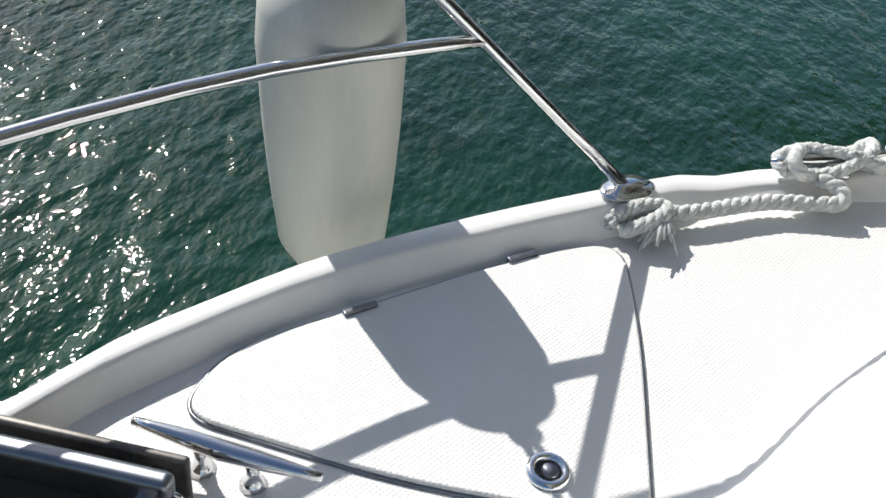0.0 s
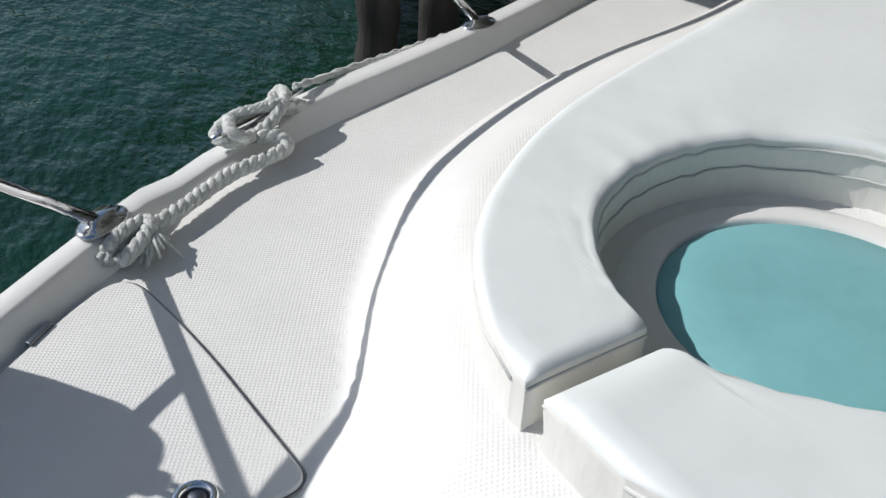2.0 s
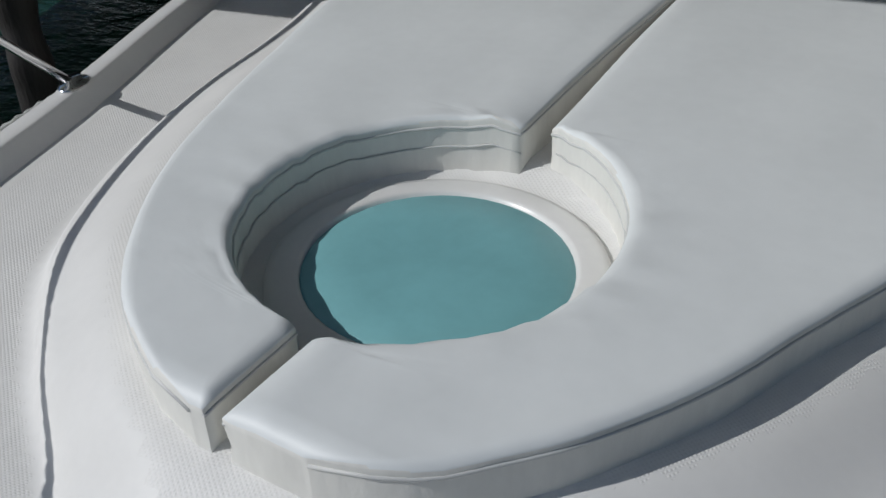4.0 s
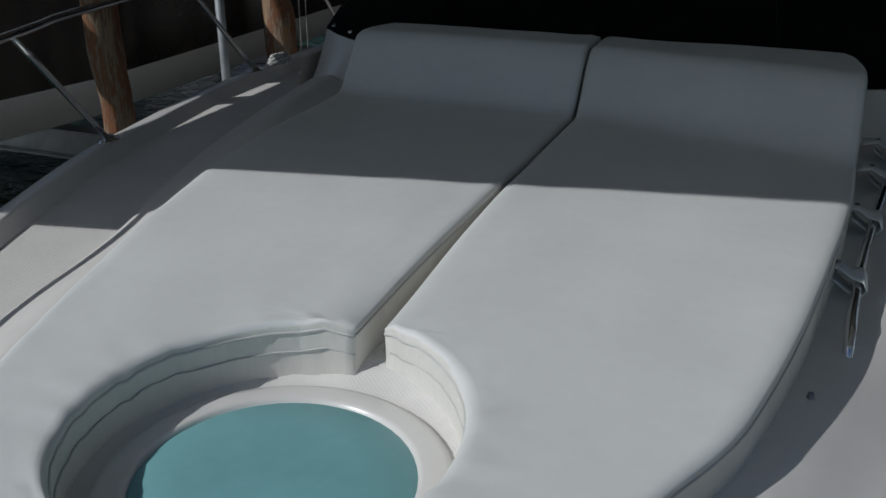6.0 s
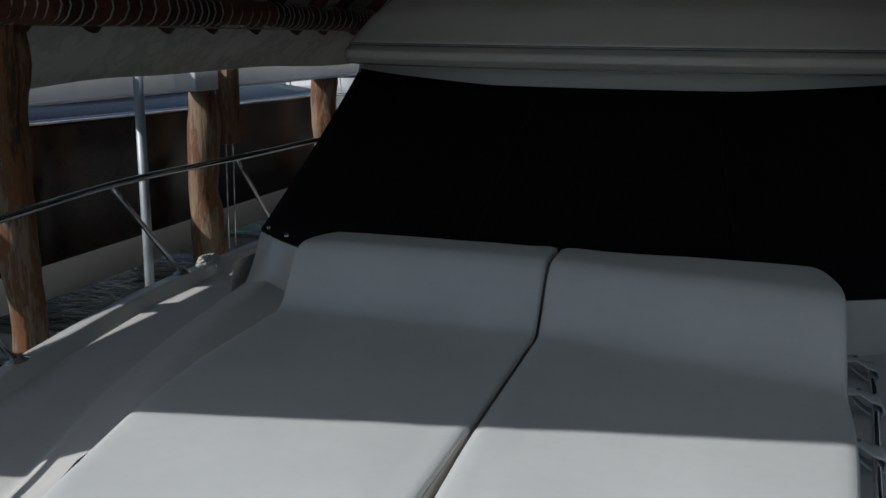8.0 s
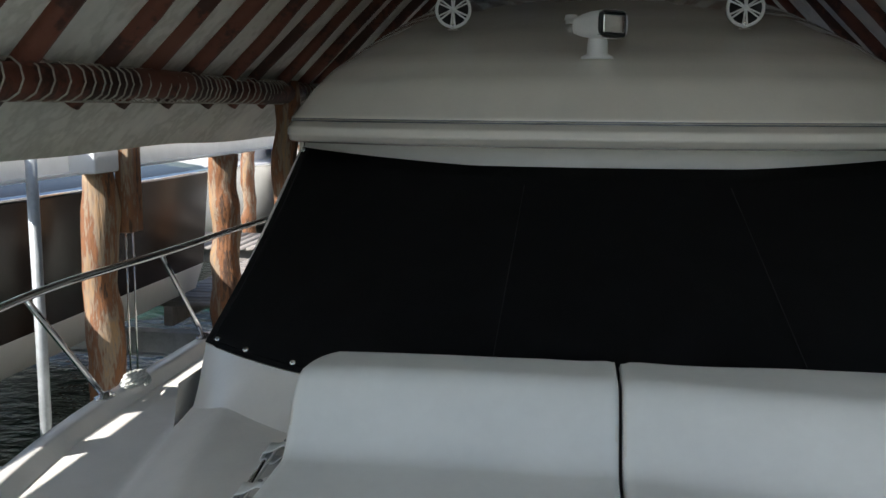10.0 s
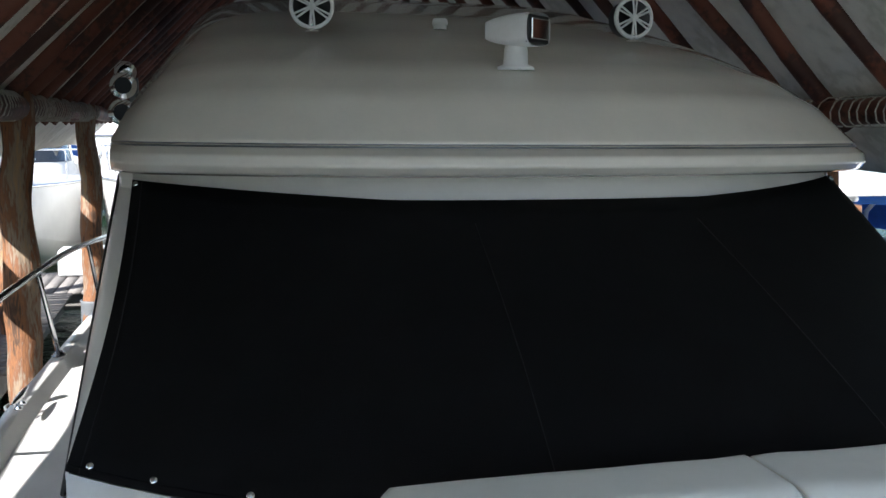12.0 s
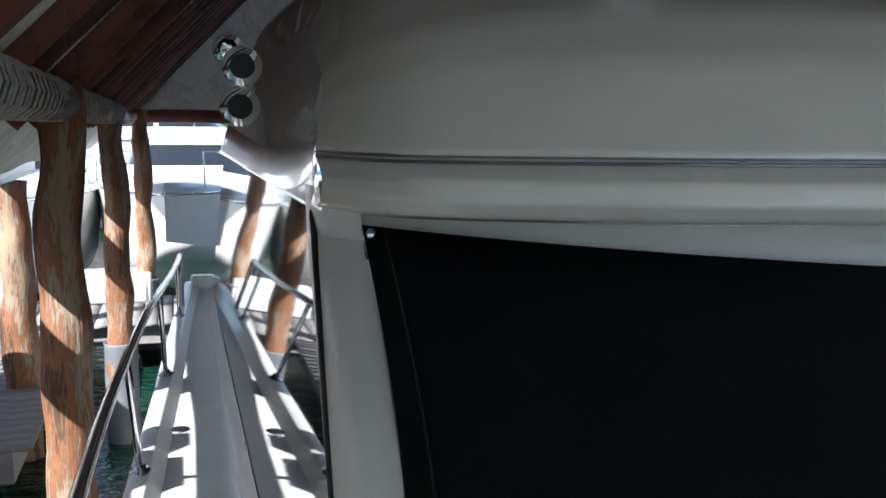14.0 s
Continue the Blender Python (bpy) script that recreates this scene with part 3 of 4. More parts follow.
lathe("well", [(0.0, 0.001), (0.02, 0.001)], BLACK, cap, 20)
lathe("plug", [(0.0, 0.005), (0.011, 0.005), (0.013, 0.003), (0.014, 0.0)], DARKSTEEL, cap, 16).location = (-0.002, 0.003, 0)

# ---- bow roller with the anchor ----
roller = tagged(empty("bow_roller", (-0.03, -0.3, 0)), "dark weathered steel bow roller with anchor shank", "anchor roller")
for x, h in ((-0.105, 0.09), (0.06, 0.09)):
    stay(roller, box("cheek", (0.014, 0.62, h), (x, -0.33, h / 2), RUST, bevel=0.006, rx=0))
stay(roller, box("channel", (0.16, 0.62, 0.012), (-0.022, -0.33, 0.012), BLACK, bevel=0.003))
stay(roller, box("shank", (0.03, 0.60, 0.06), (-0.055, -0.32, 0.085), DARKSTEEL, bevel=0.012))
stay(roller, tube("pin", [(-0.12, -0.06, 0.06), (0.07, -0.06, 0.06)], 0.012, STEEL))
bm = bmesh.new()
for k in range(7):
    c = Vector((-0.055 + 0.004 * (k % 2), -0.03 + 0.028 * k, 0.075 - 0.008 * k))
    ring = []
    for j in range(13):
        a = 2 * math.pi * j / 12
        q = Vector((0.010 * math.cos(a), 0.019 * math.sin(a), 0)) if k % 2 else Vector((0, 0.019 * math.sin(a), 0.010 * math.cos(a)))
        ring.append(c + q)
    tube_bm(bm, ring, 0.0042, 6)
stay(roller, mesh_ob("chain", bm, STEEL))

# ---- grab rails with strap loops beside the sun pad ----
for side in (-1, 1):
    gr = tagged(empty("grab_rail", (side * 1.0, 3.0, 0.12)), "stainless steel grab rail with white vinyl strap loops", "handrail", "grab rails")
    def gx(y):
        return 0.93 + 0.13 * smooth01(2.2, 3.9, y)
    pts = [Vector((side * gx(2.2), 2.20, 0.13)), Vector((side * gx(2.23), 2.25, 0.175))] + [Vector((side * gx(y), y, 0.195)) for y in (2.32, 2.6, 2.9, 3.2, 3.5, 3.75)] + [Vector((side * gx(3.83), 3.83, 0.175)), Vector((side * gx(3.87), 3.87, 0.12))]
    stay(gr, tube("rail", pts, 0.0125, STEEL, sides=12))
    for y in (2.53, 2.98, 3.38, 3.70):
        c = Vector((side * gx(y), y, 0.195))
        pth = [c + Vector((side * -0.10, 0.0, 0.035)), c + Vector((side * -0.05, 0.01, 0.04)), c + Vector((side * -0.015, 0, 0.024)), c + Vector((side * 0.012, -0.002, 0.022)), c + Vector((side * 0.024, 0, 0.0)), c + Vector((side * 0.012, 0.004, -0.024)), c + Vector((side * -0.02, 0.004, -0.02)), c + Vector((side * -0.06, 0.0, 0.012))]
        stay(gr, grid("strap", lambda u, v, pth=pth: (pth[min(int(u * 7), 6)].lerp(pth[min(int(u * 7), 6) + 1], u * 7 - min(int(u * 7), 6)) + Vector((0, (v - 0.5) * 0.085, 0.004 * math.sin(9 * u + 3 * v)))), 14, 3, VINYL, thick=0.003))
        stay(gr, lathe("snap", [(0.0, 0.005), (0.006, 0.004), (0.008, 0.0)], DARKSTEEL, None, 10, pose(c.x - side * 0.05, c.y, c.z + 0.046)))
    stay(gr, lathe("stud", [(0.0, 0.012), (0.006, 0.01), (0.008, 0.0)], DARKSTEEL, None, 10, pose(side * 0.86, 1.97, deck_z(0.86, 1.97) + 0.001)))

# ---- snaps along the windscreen cover ----
for u in (0.02, 0.075, 0.15, 0.985, 0.93):
    p = wind_pt(u, 0.03)
    lathe("snap", [(0.0, 0.004), (0.008, 0.003), (0.011, 0.0)], STEEL, cover, 12, Matrix.Translation(p + Vector((0, -0.012, 0.004))) @ pose(0, 0, 0, 50))
for u in (0.004, 0.996):
    p = wind_pt(u, 0.985)
    lathe("snap", [(0.0, 0.004), (0.008, 0.003), (0.011, 0.0)], STEEL, cover, 12, Matrix.Translation(p + Vector((0, -0.012, 0.002))) @ pose(0, 0, 0, 70))
tube("hem", [wind_pt(u / 60, 0.018) + Vector((0, -0.004, 0.002)) for u in range(61)], 0.005, BLACKMESH, cover, 6)


# ---- on the hardtop: speakers, searchlight, light, horns ----
def speaker(x):
    root = tagged(empty("speaker", (x, 5.94, 1.655)), "round white tower speaker with spoked grille on the hardtop", "speaker", "hardtop speakers")
    lathe("bracket", [(0.0, 0.0), (0.03, 0.0), (0.03, 0.004), (0.012, 0.008), (0.011, 0.02), (0.016, 0.028), (0.011, 0.036), (0.009, 0.05)], CHROME, root, 14)
    m = pose(0, 0, 0.105 - 0.002, 90)
    lathe("can", [(0.0, -0.14), (0.05, -0.135), (0.08, -0.10), (0.088, -0.02), (0.088, 0.0), (0.078, 0.0), (0.05, -0.03), (0.0, -0.035)], BLACK, root, 28, m)
    lathe("rim", [(0.093, -0.012), (0.094, 0.004), (0.088, 0.012), (0.079, 0.010), (0.078, 0.0)], WHITEPAINT, root, 32, m)
    bm = bmesh.new()
    for k in range(6):
        for o in (-0.13, 0.13):
            a = k * math.pi / 3 + math.pi / 6
            tube_bm(bm, [(0.012 * math.cos(a + o * 2), 0.012 * math.sin(a + o * 2), 0.009), (0.082 * math.cos(a + o * 0.9), 0.082 * math.sin(a + o * 0.9), 0.008)], 0.0048, 6)
    g = mesh_ob("grille", bm, WHITEPAINT, True, root)
    g.matrix_basis = m
    lathe("hub", [(0.0, 0.016), (0.012, 0.014), (0.018, 0.008), (0.018, 0.0)], WHITEPAINT, root, 18, m)
    return root


for x in (-0.78, 0.67):
    speaker(x)
lamp = tagged(empty("searchlight", (-0.055, 5.43, 1.485)), "white remote searchlight on a round pedestal", "searchlight")
lathe("pedestal", [(0.0, 0.0), (0.075, 0.0), (0.07, 0.012), (0.048, 0.022), (0.045, 0.08), (0.04, 0.095)], WHITEPAINT, lamp, 24)
lm = pose(0, 0, 0.15, 0, 0, 40)
head = grid("housing", lambda u, v: (lambda a, k: Vector(((0.088 - 0.022 * k ** 2) * math.copysign(abs(math.cos(a)) ** 0.55, math.cos(a)), -0.10 + 0.2 * k, (0.062 - 0.022 * k ** 3) * math.copysign(abs(math.sin(a)) ** 0.55, math.sin(a)))))(2 * math.pi * u, v), 32, 10, WHITEPAINT, lamp, True)
head.matrix_basis = lm
for nm, sz, at, mt in (("bezel", (0.155, 0.02, 0.105), (0, -0.092, 0), BLACK), ("lens", (0.125, 0.01, 0.078), (0, -0.105, 0), CHROME), ("back", (0.12, 0.03, 0.07), (0, 0.092, 0), WHITEPAINT)):
    o = box(nm, sz, at, mt, lamp, 0.008)
    o.matrix_basis = lm @ pose(*at)
nav = tagged(lathe("navigation_light", [(0.0, 0.05), (0.03, 0.048), (0.036, 0.03), (0.036, 0.022), (0.03, 0.02), (0.03, 0.0)], WHITEPAINT, None, 20, pose(-0.18, 6.15, 1.70)), "small white domed navigation light on the hardtop", "light")


def horn(at, length, r):
    return lathe("trumpet", [(r * 0.62, -0.004), (r * 0.9, 0.0), (r, 0.004), (r, 0.010), (r * 0.8, 0.03), (r * 0.5, 0.07), (r * 0.33, 0.14), (r * 0.25, length), (0, length)], CHROME, None, 24, pose(*at, -90))


horns = tagged(empty("air_horn", (-1.60, 7.15, 1.3)), "chrome twin trumpet air horn on the hardtop side", "horn")
stay(horns, horn((-1.63, 7.05, 1.325), 0.40, 0.068), horn((-1.62, 7.05, 1.19 + 0.27), 0.30, 0.068), horn((-1.64, 7.5, 1.55), 0.2, 0.06))
stay(horns, box("mount", (0.05, 0.04, 0.24), (-1.585, 7.3, 1.39), DARKSTEEL, bevel=0.008))
for z, y in ((1.325, 7.05), (1.46, 7.05)):
    stay(horns, lathe("throat", [(0.0, 0.02), (0.052, 0.02)], BLACK, None, 20, pose(-1.63 if z < 1.4 else -1.62, y, z, -90)))

# ---- boathouse: trunks, eave poles, rafters, tarpaulin ----
EX, EZ, SLOPE, RF, RB = 2.30, 1.36, 1.0, 1.70, 15.8
RIDGE = EZ + 0.12 + EX * SLOPE


def trunk_ob(name, x, y, z0, z1, r, seed, label, lean=0.0):
    n = 44
    pts = [Vector((x + lean * k / n + 0.05 * noise.noise(Vector((seed, k * 0.11, 0))), y + 0.05 * noise.noise(Vector((seed, 9, k * 0.11))), z0 + (z1 - z0) * k / n)) for k in range(n + 1)]
    rr = [r * (1.1 - 0.2 * k / n + 0.06 * noise.noise(Vector((seed * 3, k * 0.4, 4)))) for k in range(n + 1)]
    return tagged(tube(name, pts, rr, WOOD, None, 24, 0.3, seed), label, "post", "boathouse posts")


for i, (x, y) in enumerate(((-2.36, 3.78), (-2.32, 8.0), (-2.30, 11.6), (-2.18, 14.9))):
    trunk_ob("wooden_post", x, y, WATER_Z - 0.3, EZ + 0.08, 0.10 if i else 0.068, 3.1 * i + 1, "rough peeled tree trunk post of the boathouse")
    trunk_ob("wooden_post", 2.34, y - (0.3 if i != 1 else 1.1), WATER_Z - 0.3, EZ + 0.08, 0.10, 3.7 * i + 2, "rough peeled tree trunk post of the boathouse")
    if i:
        sl = tagged(lathe("pile_sleeve", [(0.128, -0.1), (0.13, 0.45), (0.126, 0.78), (0.132, 0.80), (0.122, 0.805), (0.115, 0.79)], SLEEVE, None, 20, pose(x, y, WATER_Z)), "grey plastic sleeve round the foot of the post", "sleeve", "pile sleeves")
for x, y, z, r, sd in ((-2.55, 4.05, 1.3, 0.07, 21), (-3.05, 6.5, 0.86, 0.115, 22), (-3.05, 8.6, 0.86, 0.125, 23), (-3.0, 11.4, 0.86, 0.12, 25), (-3.6, 13.2, 1.0, 0.12, 28)):
    trunk_ob("wooden_pile", x, y, WATER_Z - 0.3, z, r, sd, "weathered brown timber mooring pile in the water")
for x, y, sd in ((-3.28, 2.45, 26), (-3.55, 3.0, 27)):
    o = trunk_ob("wooden_pile", x, y, WATER_Z - 0.3, 0.9, 0.105, sd, "dark wet timber mooring pile in the water")
    o.data.materials[0] = WETWOOD

for side in (-1, 1):
    n = 40
    pts = [Vector((side * (EX + 0.015 * math.sin(k)), RF + 0.1 + (RB - RF - 0.1) * k / n, EZ + 0.012 * math.sin(k * 0.7))) for k in range(n + 1)]
    eave = tagged(empty("eave_pole", (side * EX, 8, EZ)), "dark round eave pole lashed with white cord", "beam", "eave poles")
    stay(eave, tube("pole", pts, 0.075, RAFTER, None, 14, 0.12, 5 + side))
    hel = []
    y = RF + 0.8
    a = 0.0
    while y < 12:
        hel.append(Vector((side * EX + 0.087 * math.cos(a), y, EZ + 0.087 * math.sin(a))))
        a += 2 * math.pi / 10
        y += (0.0075 if math.sin(y * 5.2) > 0.3 else 0.012) * (1 + 0.25 * math.sin(y * 37))
    stay(eave, tube("lashing", hel, 0.0045, CORD, sides=5))

for side in (-1, 1):
    for k in range(26):
        y = RF + 0.12 + 0.55 * k + 0.06 * math.sin(k * 2.3)
        pts, rr = [], []
        for j in range(13):
            t = -0.08 + 1.08 * j / 12
            sway = 0.06 * noise.noise(Vector((k * 1.7, j * 0.35, side * 3)))
            pts.append(Vector((side * EX * (1 - t), y + sway, EZ + 0.105 + EX * SLOPE * t + 0.03 * noise.noise(Vector((k, j * 0.4, 8))))))
            rr.append(0.052 * (1.15 - 0.3 * j / 12))
        tagged(tube("rafter", pts, rr, RAFTER, None, 10, 0.12, k * 1.3 + side), "dark reddish brown round pole rafter under the tarpaulin", "rafter", "roof rafters")
tagged(tube("ridge_pole", [(0.0, RF + 0.1 + (RB - RF) * k / 10, RIDGE - 0.05) for k in range(11)], 0.09, RAFTER, None, 12, 0.1), "dark round ridge pole of the boathouse", "beam")


def gable_front(x):
    """Unseen front edge, slanted forward to the ridge to fit the pads' shadow line."""
    return 1.22 + 0.60 * (x - 1.76)


def tarp_fn(u, v):
    side = -1 if u < 0.5 else 1
    y0 = gable_front(EX * abs(2 * u - 1))
    y = y0 + (RB - y0) * v
    hang = 0.238 - 0.018 * smooth01(4.2, 5.2, y)
    t = -hang + (1 + hang) * (1 - abs(2 * u - 1))
    sag = 0.03 * noise.noise(Vector((t * 3, y * 0.9, side * 2)))
    return Vector((side * EX * (1 - t), y, EZ + 0.165 + EX * SLOPE * t + sag))


tagged(grid("roof_lining", tarp_fn, 40, 60, TARP, thick=0.03), "sagging off-white tarpaulin lining under the thatched roof", "ceiling", kind="structure")

# gable end of the boathouse and its tie pole
def gable(u, v):
    x = EX * (2 * u - 1)
    top = EZ + 0.16 + (EX - abs(x)) * SLOPE
    return Vector((x, RB - 0.05 + 0.04 * noise.noise(Vector((x, v * 2, 3))), EZ + (top - EZ) * v))


tagged(grid("gable_lining", gable, 24, 8, TARP, thick=0.02), "off-white tarpaulin closing the boathouse gable", "wall", kind="structure")
tagged(tube("tie_pole", [(-EX + 2 * EX * k / 12, RB - 0.25, EZ + 0.02 * math.sin(k)) for k in range(13)], 0.08, RAFTER, None, 12, 0.1, 3), "dark round tie pole across the boathouse end", "beam")


# ---- boat lift beside the boathouse ----
def ibeam(name, length, h, w, mat, m, label, cat, group=""):
    """A rolled steel section along y."""
    bm = bmesh.new()
    t = 0.016
    prof = [(-w / 2, -h / 2), (w / 2, -h / 2), (w / 2, -h / 2 + t), (t / 2, -h / 2 + t), (t / 2, h / 2 - t), (w / 2, h / 2 - t), (w / 2, h / 2), (-w / 2, h / 2), (-w / 2, h / 2 - t), (-t / 2, h / 2 - t), (-t / 2, -h / 2 + t), (-w / 2, -h / 2 + t)]
    a = [bm.verts.new((x, -length / 2, z)) for x, z in prof]
    b = [bm.verts.new((x, length / 2, z)) for x, z in prof]
    for i in range(12):
        bm.faces.new((a[i], a[(i + 1) % 12], b[(i + 1) % 12], b[i]))
    bm.faces.new(a[::-1])
    bm.faces.new(b)
    ob = mesh_ob(name, bm, mat, False)
    ob.matrix_basis = m
    return tagged(ob, label, cat, group)


ibeam("lift_beam", 11.5, 0.19, 0.13, WHITEPAINT, pose(-3.05, 7.2, 0.955), "white painted steel beam of the boat lift", "beam", "boat lift beams")
ibeam("lift_beam", 11.5, 0.19, 0.13, WHITEPAINT, pose(-7.0, 7.2, 0.955), "white painted steel beam of the boat lift", "beam", "boat lift beams")
for y in (6.0, 9.6):
    ibeam("cradle_beam", 3.9, 0.24, 0.16, GALV, pose(-5.0, y, -1.03, 0, 0, 90), "galvanised steel cradle beam of the boat lift", "beam", "cradle beams")
mb = tagged(empty("lift_motor_box", (-3.0, 6.45, 0.86)), "white lift motor box on the pile top", "motor box")
stay(mb, box("housing", (0.24, 0.30, 0.18), (-3.0, 6.30, 0.955), WHITEPAINT, bevel=0.012), box("lid", (0.25, 0.31, 0.02), (-3.0, 6.30, 1.052), WHITEPAINT, bevel=0.006))
tagged(box("timber_cleat", (0.10, 0.17, 0.62), (-2.92, 6.64, 0.78), WOOD, bevel=0.01), "split grey timber bolted to the pile", "timber")
tagged(tube("pipe", [(-2.92, 5.55, WATER_Z - 0.2), (-2.91, 5.55, -0.2), (-2.92, 5.56, 1.05)], 0.03, GALV, sides=14), "thin grey plastic guide pipe standing in the water", "pipe")
for y in (6.62, 6.72):
    tagged(tube("lift_cable", [(-2.94, y, 0.9), (-2.95, y, -0.95)], 0.006, STEEL, sides=6), "taut steel wire of the boat lift", "cable", "lift cables")


# ---- boats ----
def loft(name, sections, mat, parent=None, cap=True):
    """Joins cross-sections (lists of points) by faces."""
    bm = bmesh.new()
    rows_ = [[bm.verts.new(p) for p in sec] for sec in sections]
    for a, b in zip(rows_, rows_[1:]):
        for i in range(len(a) - 1):
            bm.faces.new((a[i], a[i + 1], b[i + 1], b[i]))
    if cap:
        bm.faces.new(rows_[0])
        bm.faces.new(rows_[-1])
    bmesh.ops.remove_doubles(bm, verts=bm.verts, dist=1e-4)
    return mesh_ob(name, bm, mat, True, parent)


def hull_sections(length, half, z_keel, z_chine, z_top, part, sheer=0.15):
    """Bands of a planing hull; the bow points to -y."""
    out = []
    for k in range(21):
        t = k / 20
        y = -length / 2 + length * t
        f = min(1, (t / 0.45)) ** 0.6 if t > 0 else 0.0
        w = half * f
        zt = z_top + sheer * (1 - t) ** 2
        zc = z_chine + 0.5 * (z_top - z_chine) * max(0, 1 - t / 0.35) ** 2
        zk = z_keel + 0.8 * (z_top - z_keel) * max(0, 1 - t / 0.25) ** 2
        zm = zc + (zt - zc) * 0.22
        band = {"bottom": [(-w * 0.93, zm), (-w * 0.86, zc), (0, zk), (w * 0.86, zc), (w * 0.93, zm)],
                "side_l": [(-w, zt), (-w * 0.985, zt - 0.12), (-w * 0.93, zm)], "side_r": [(w * 0.93, zm), (w * 0.985, zt - 0.12), (w, zt)],
                "deck": [(-w, zt), (-w * 0.93, zt + 0.035), (-w * 0.55, zt + 0.10), (0, zt + 0.13), (w * 0.55, zt + 0.10), (w * 0.93, zt + 0.035), (w, zt)]}[part]
        out.append([(x, y, z) for x, z in band])
    return out


def cruiser(m, length, half, low, top, side_mat, deck_mat, label, cabin=True, canvas=None, hard=True):
    root = tagged(empty("motor_boat"), label, "boat", "moored boats")
    root.matrix_basis = m
    loft("bottom", hull_sections(length, half, low - 0.3, low, top, "bottom"), GEL, root)
    for p in ("side_l", "side_r"):
        o = loft("hull_side", hull_sections(length, half, low - 0.3, low, top, p), side_mat, root, False)
    loft("deck", hull_sections(length, half, low - 0.3, low, top, "deck"), deck_mat, root)
    for sx in (-1, 1):
        pts = [(sx * (half * min(1, (k / 20 / 0.45)) ** 0.6 + 0.01), -length / 2 + length * k / 20, top + 0.15 * (1 - k / 20) ** 2 - 0.01) for k in range(21)]
        tube("rub_rail", pts, 0.022, STEEL, root, 8)
        rl = [(sx * (half * min(1, (k / 20 / 0.45)) ** 0.6 - 0.06), -length / 2 + length * k / 20, top + 0.5 + 0.15 * (1 - k / 20) ** 2) for k in range(1, 13)]
        if cabin:
            tube("hand_rail", rl, 0.014, STEEL, root, 8)
            for q in rl[::3]:
                tube("stanchion", [q, (q[0], q[1] + 0.1, q[2] - 0.5)], 0.012, STEEL, root, 6)
    if cabin:
        def cab(u, v, w=half * 0.72, l0=-length * 0.22, l1=length * 0.30, z0=top + 0.05, h=0.75):
            a = 2 * math.pi * u
            cx = math.copysign(abs(math.cos(a)) ** 0.5, math.cos(a))
            cy = math.copysign(abs(math.sin(a)) ** 0.6, math.sin(a))
            sh = 1 - 0.28 * v
            y = (l0 + l1) / 2 + (l1 - l0) / 2 * cy * sh + (0.25 * v)
            return Vector((w * cx * (1 - 0.14 * v), y, z0 + h * v))
        grid("cabin", cab, 40, 6, GEL, root, True)
        grid("window", lambda u, v: Vector((cab(u, 0.40 + 0.42 * v).x * 1.012, cab(u, 0.40 + 0.42 * v).y * 1.0 - 0.004, cab(u, 0.40 + 0.42 * v).z)), 40, 3, GLASS, root, True)
        grid("cabin_roof", lambda u, v: Vector((half * 0.68 * (2 * u - 1), -length * 0.12 + length * 0.40 * v, top + 0.80 + 0.07 * math.sin(math.pi * u) * math.sin(math.pi * min(1, v + 0.1)))), 12, 12, GEL, root, thick=0.06)
        if hard:
            for sx in (-1, 1):
                tube("arch_leg", [(sx * half * 0.62, length * 0.20, top + 0.8), (sx * half * 0.6, length * 0.15, top + 1.2), (sx * half * 0.5, length * 0.12, top + 1.45)], 0.05, GEL, root, 10)
            tube("arch_top", [(-half * 0.52, length * 0.12, top + 1.45), (0, length * 0.11, top + 1.5), (half * 0.52, length * 0.12, top + 1.45)], 0.055, GEL, root, 10)
    if canvas:
        grid("canvas_cover", lambda u, v: Vector((half * 0.95 * (2 * u - 1), length * 0.05 + length * 0.42 * v, top + 0.12 + (0.75 + 0.08 * noise.noise(Vector((u * 5, v * 5, 1)))) * math.sin(math.pi * u) ** 0.5 * (0.55 + 0.45 * math.sin(math.pi * v)))), 24, 18, canvas, root)
    return root


def outboard(root_m, label):
    ob = tagged(empty("outboard_motor"), label, "outboard motor")
    ob.matrix_basis = root_m
    lathe("cowling", [(0.0, 0.55), (0.10, 0.53), (0.17, 0.45), (0.19, 0.25), (0.17, 0.05), (0.12, 0.0), (0, 0)], BLACK, ob, 20)
    tube("leg", [(0, 0, 0.02), (0, 0.02, -0.3), (0, 0.04, -0.75)], [0.09, 0.07, 0.05], BLACK, ob, 10)
    tube("gearcase", [(0, -0.15, -0.78), (0, 0.0, -0.8), (0, 0.2, -0.78)], [0.02, 0.055, 0.03], BLACK, ob, 10)
    for k in range(3):
        b = box("propeller_blade", (0.09, 0.012, 0.13), (0, 0, 0), DARKSTEEL, ob, 0.004)
        b.matrix_basis = pose(0, 0.22, -0.78) @ pose(0, 0, 0, 0, 120 * k) @ pose(0, 0, 0.09, 0, 0, 25)
    return ob


dark = cruiser(pose(-5.15, 6.0, 0), 8.6, 1.32, -0.62, 0.62, HULLDARK, HULLDARK, "dark brown glossy sports boat hoisted on a boat lift", False)
grid("engine_hatch", lambda u, v: Vector((0.9 * (2 * u - 1), -1.5 + 4.8 * v, 0.70 + 0.22 * math.sin(math.pi * u) ** 0.4 * math.sin(math.pi * v) ** 0.5)), 16, 16, HULLDARK, dark)
outboard(pose(-4.3, 10.6, 0.1), "black outboard motor on the stern of a boat")

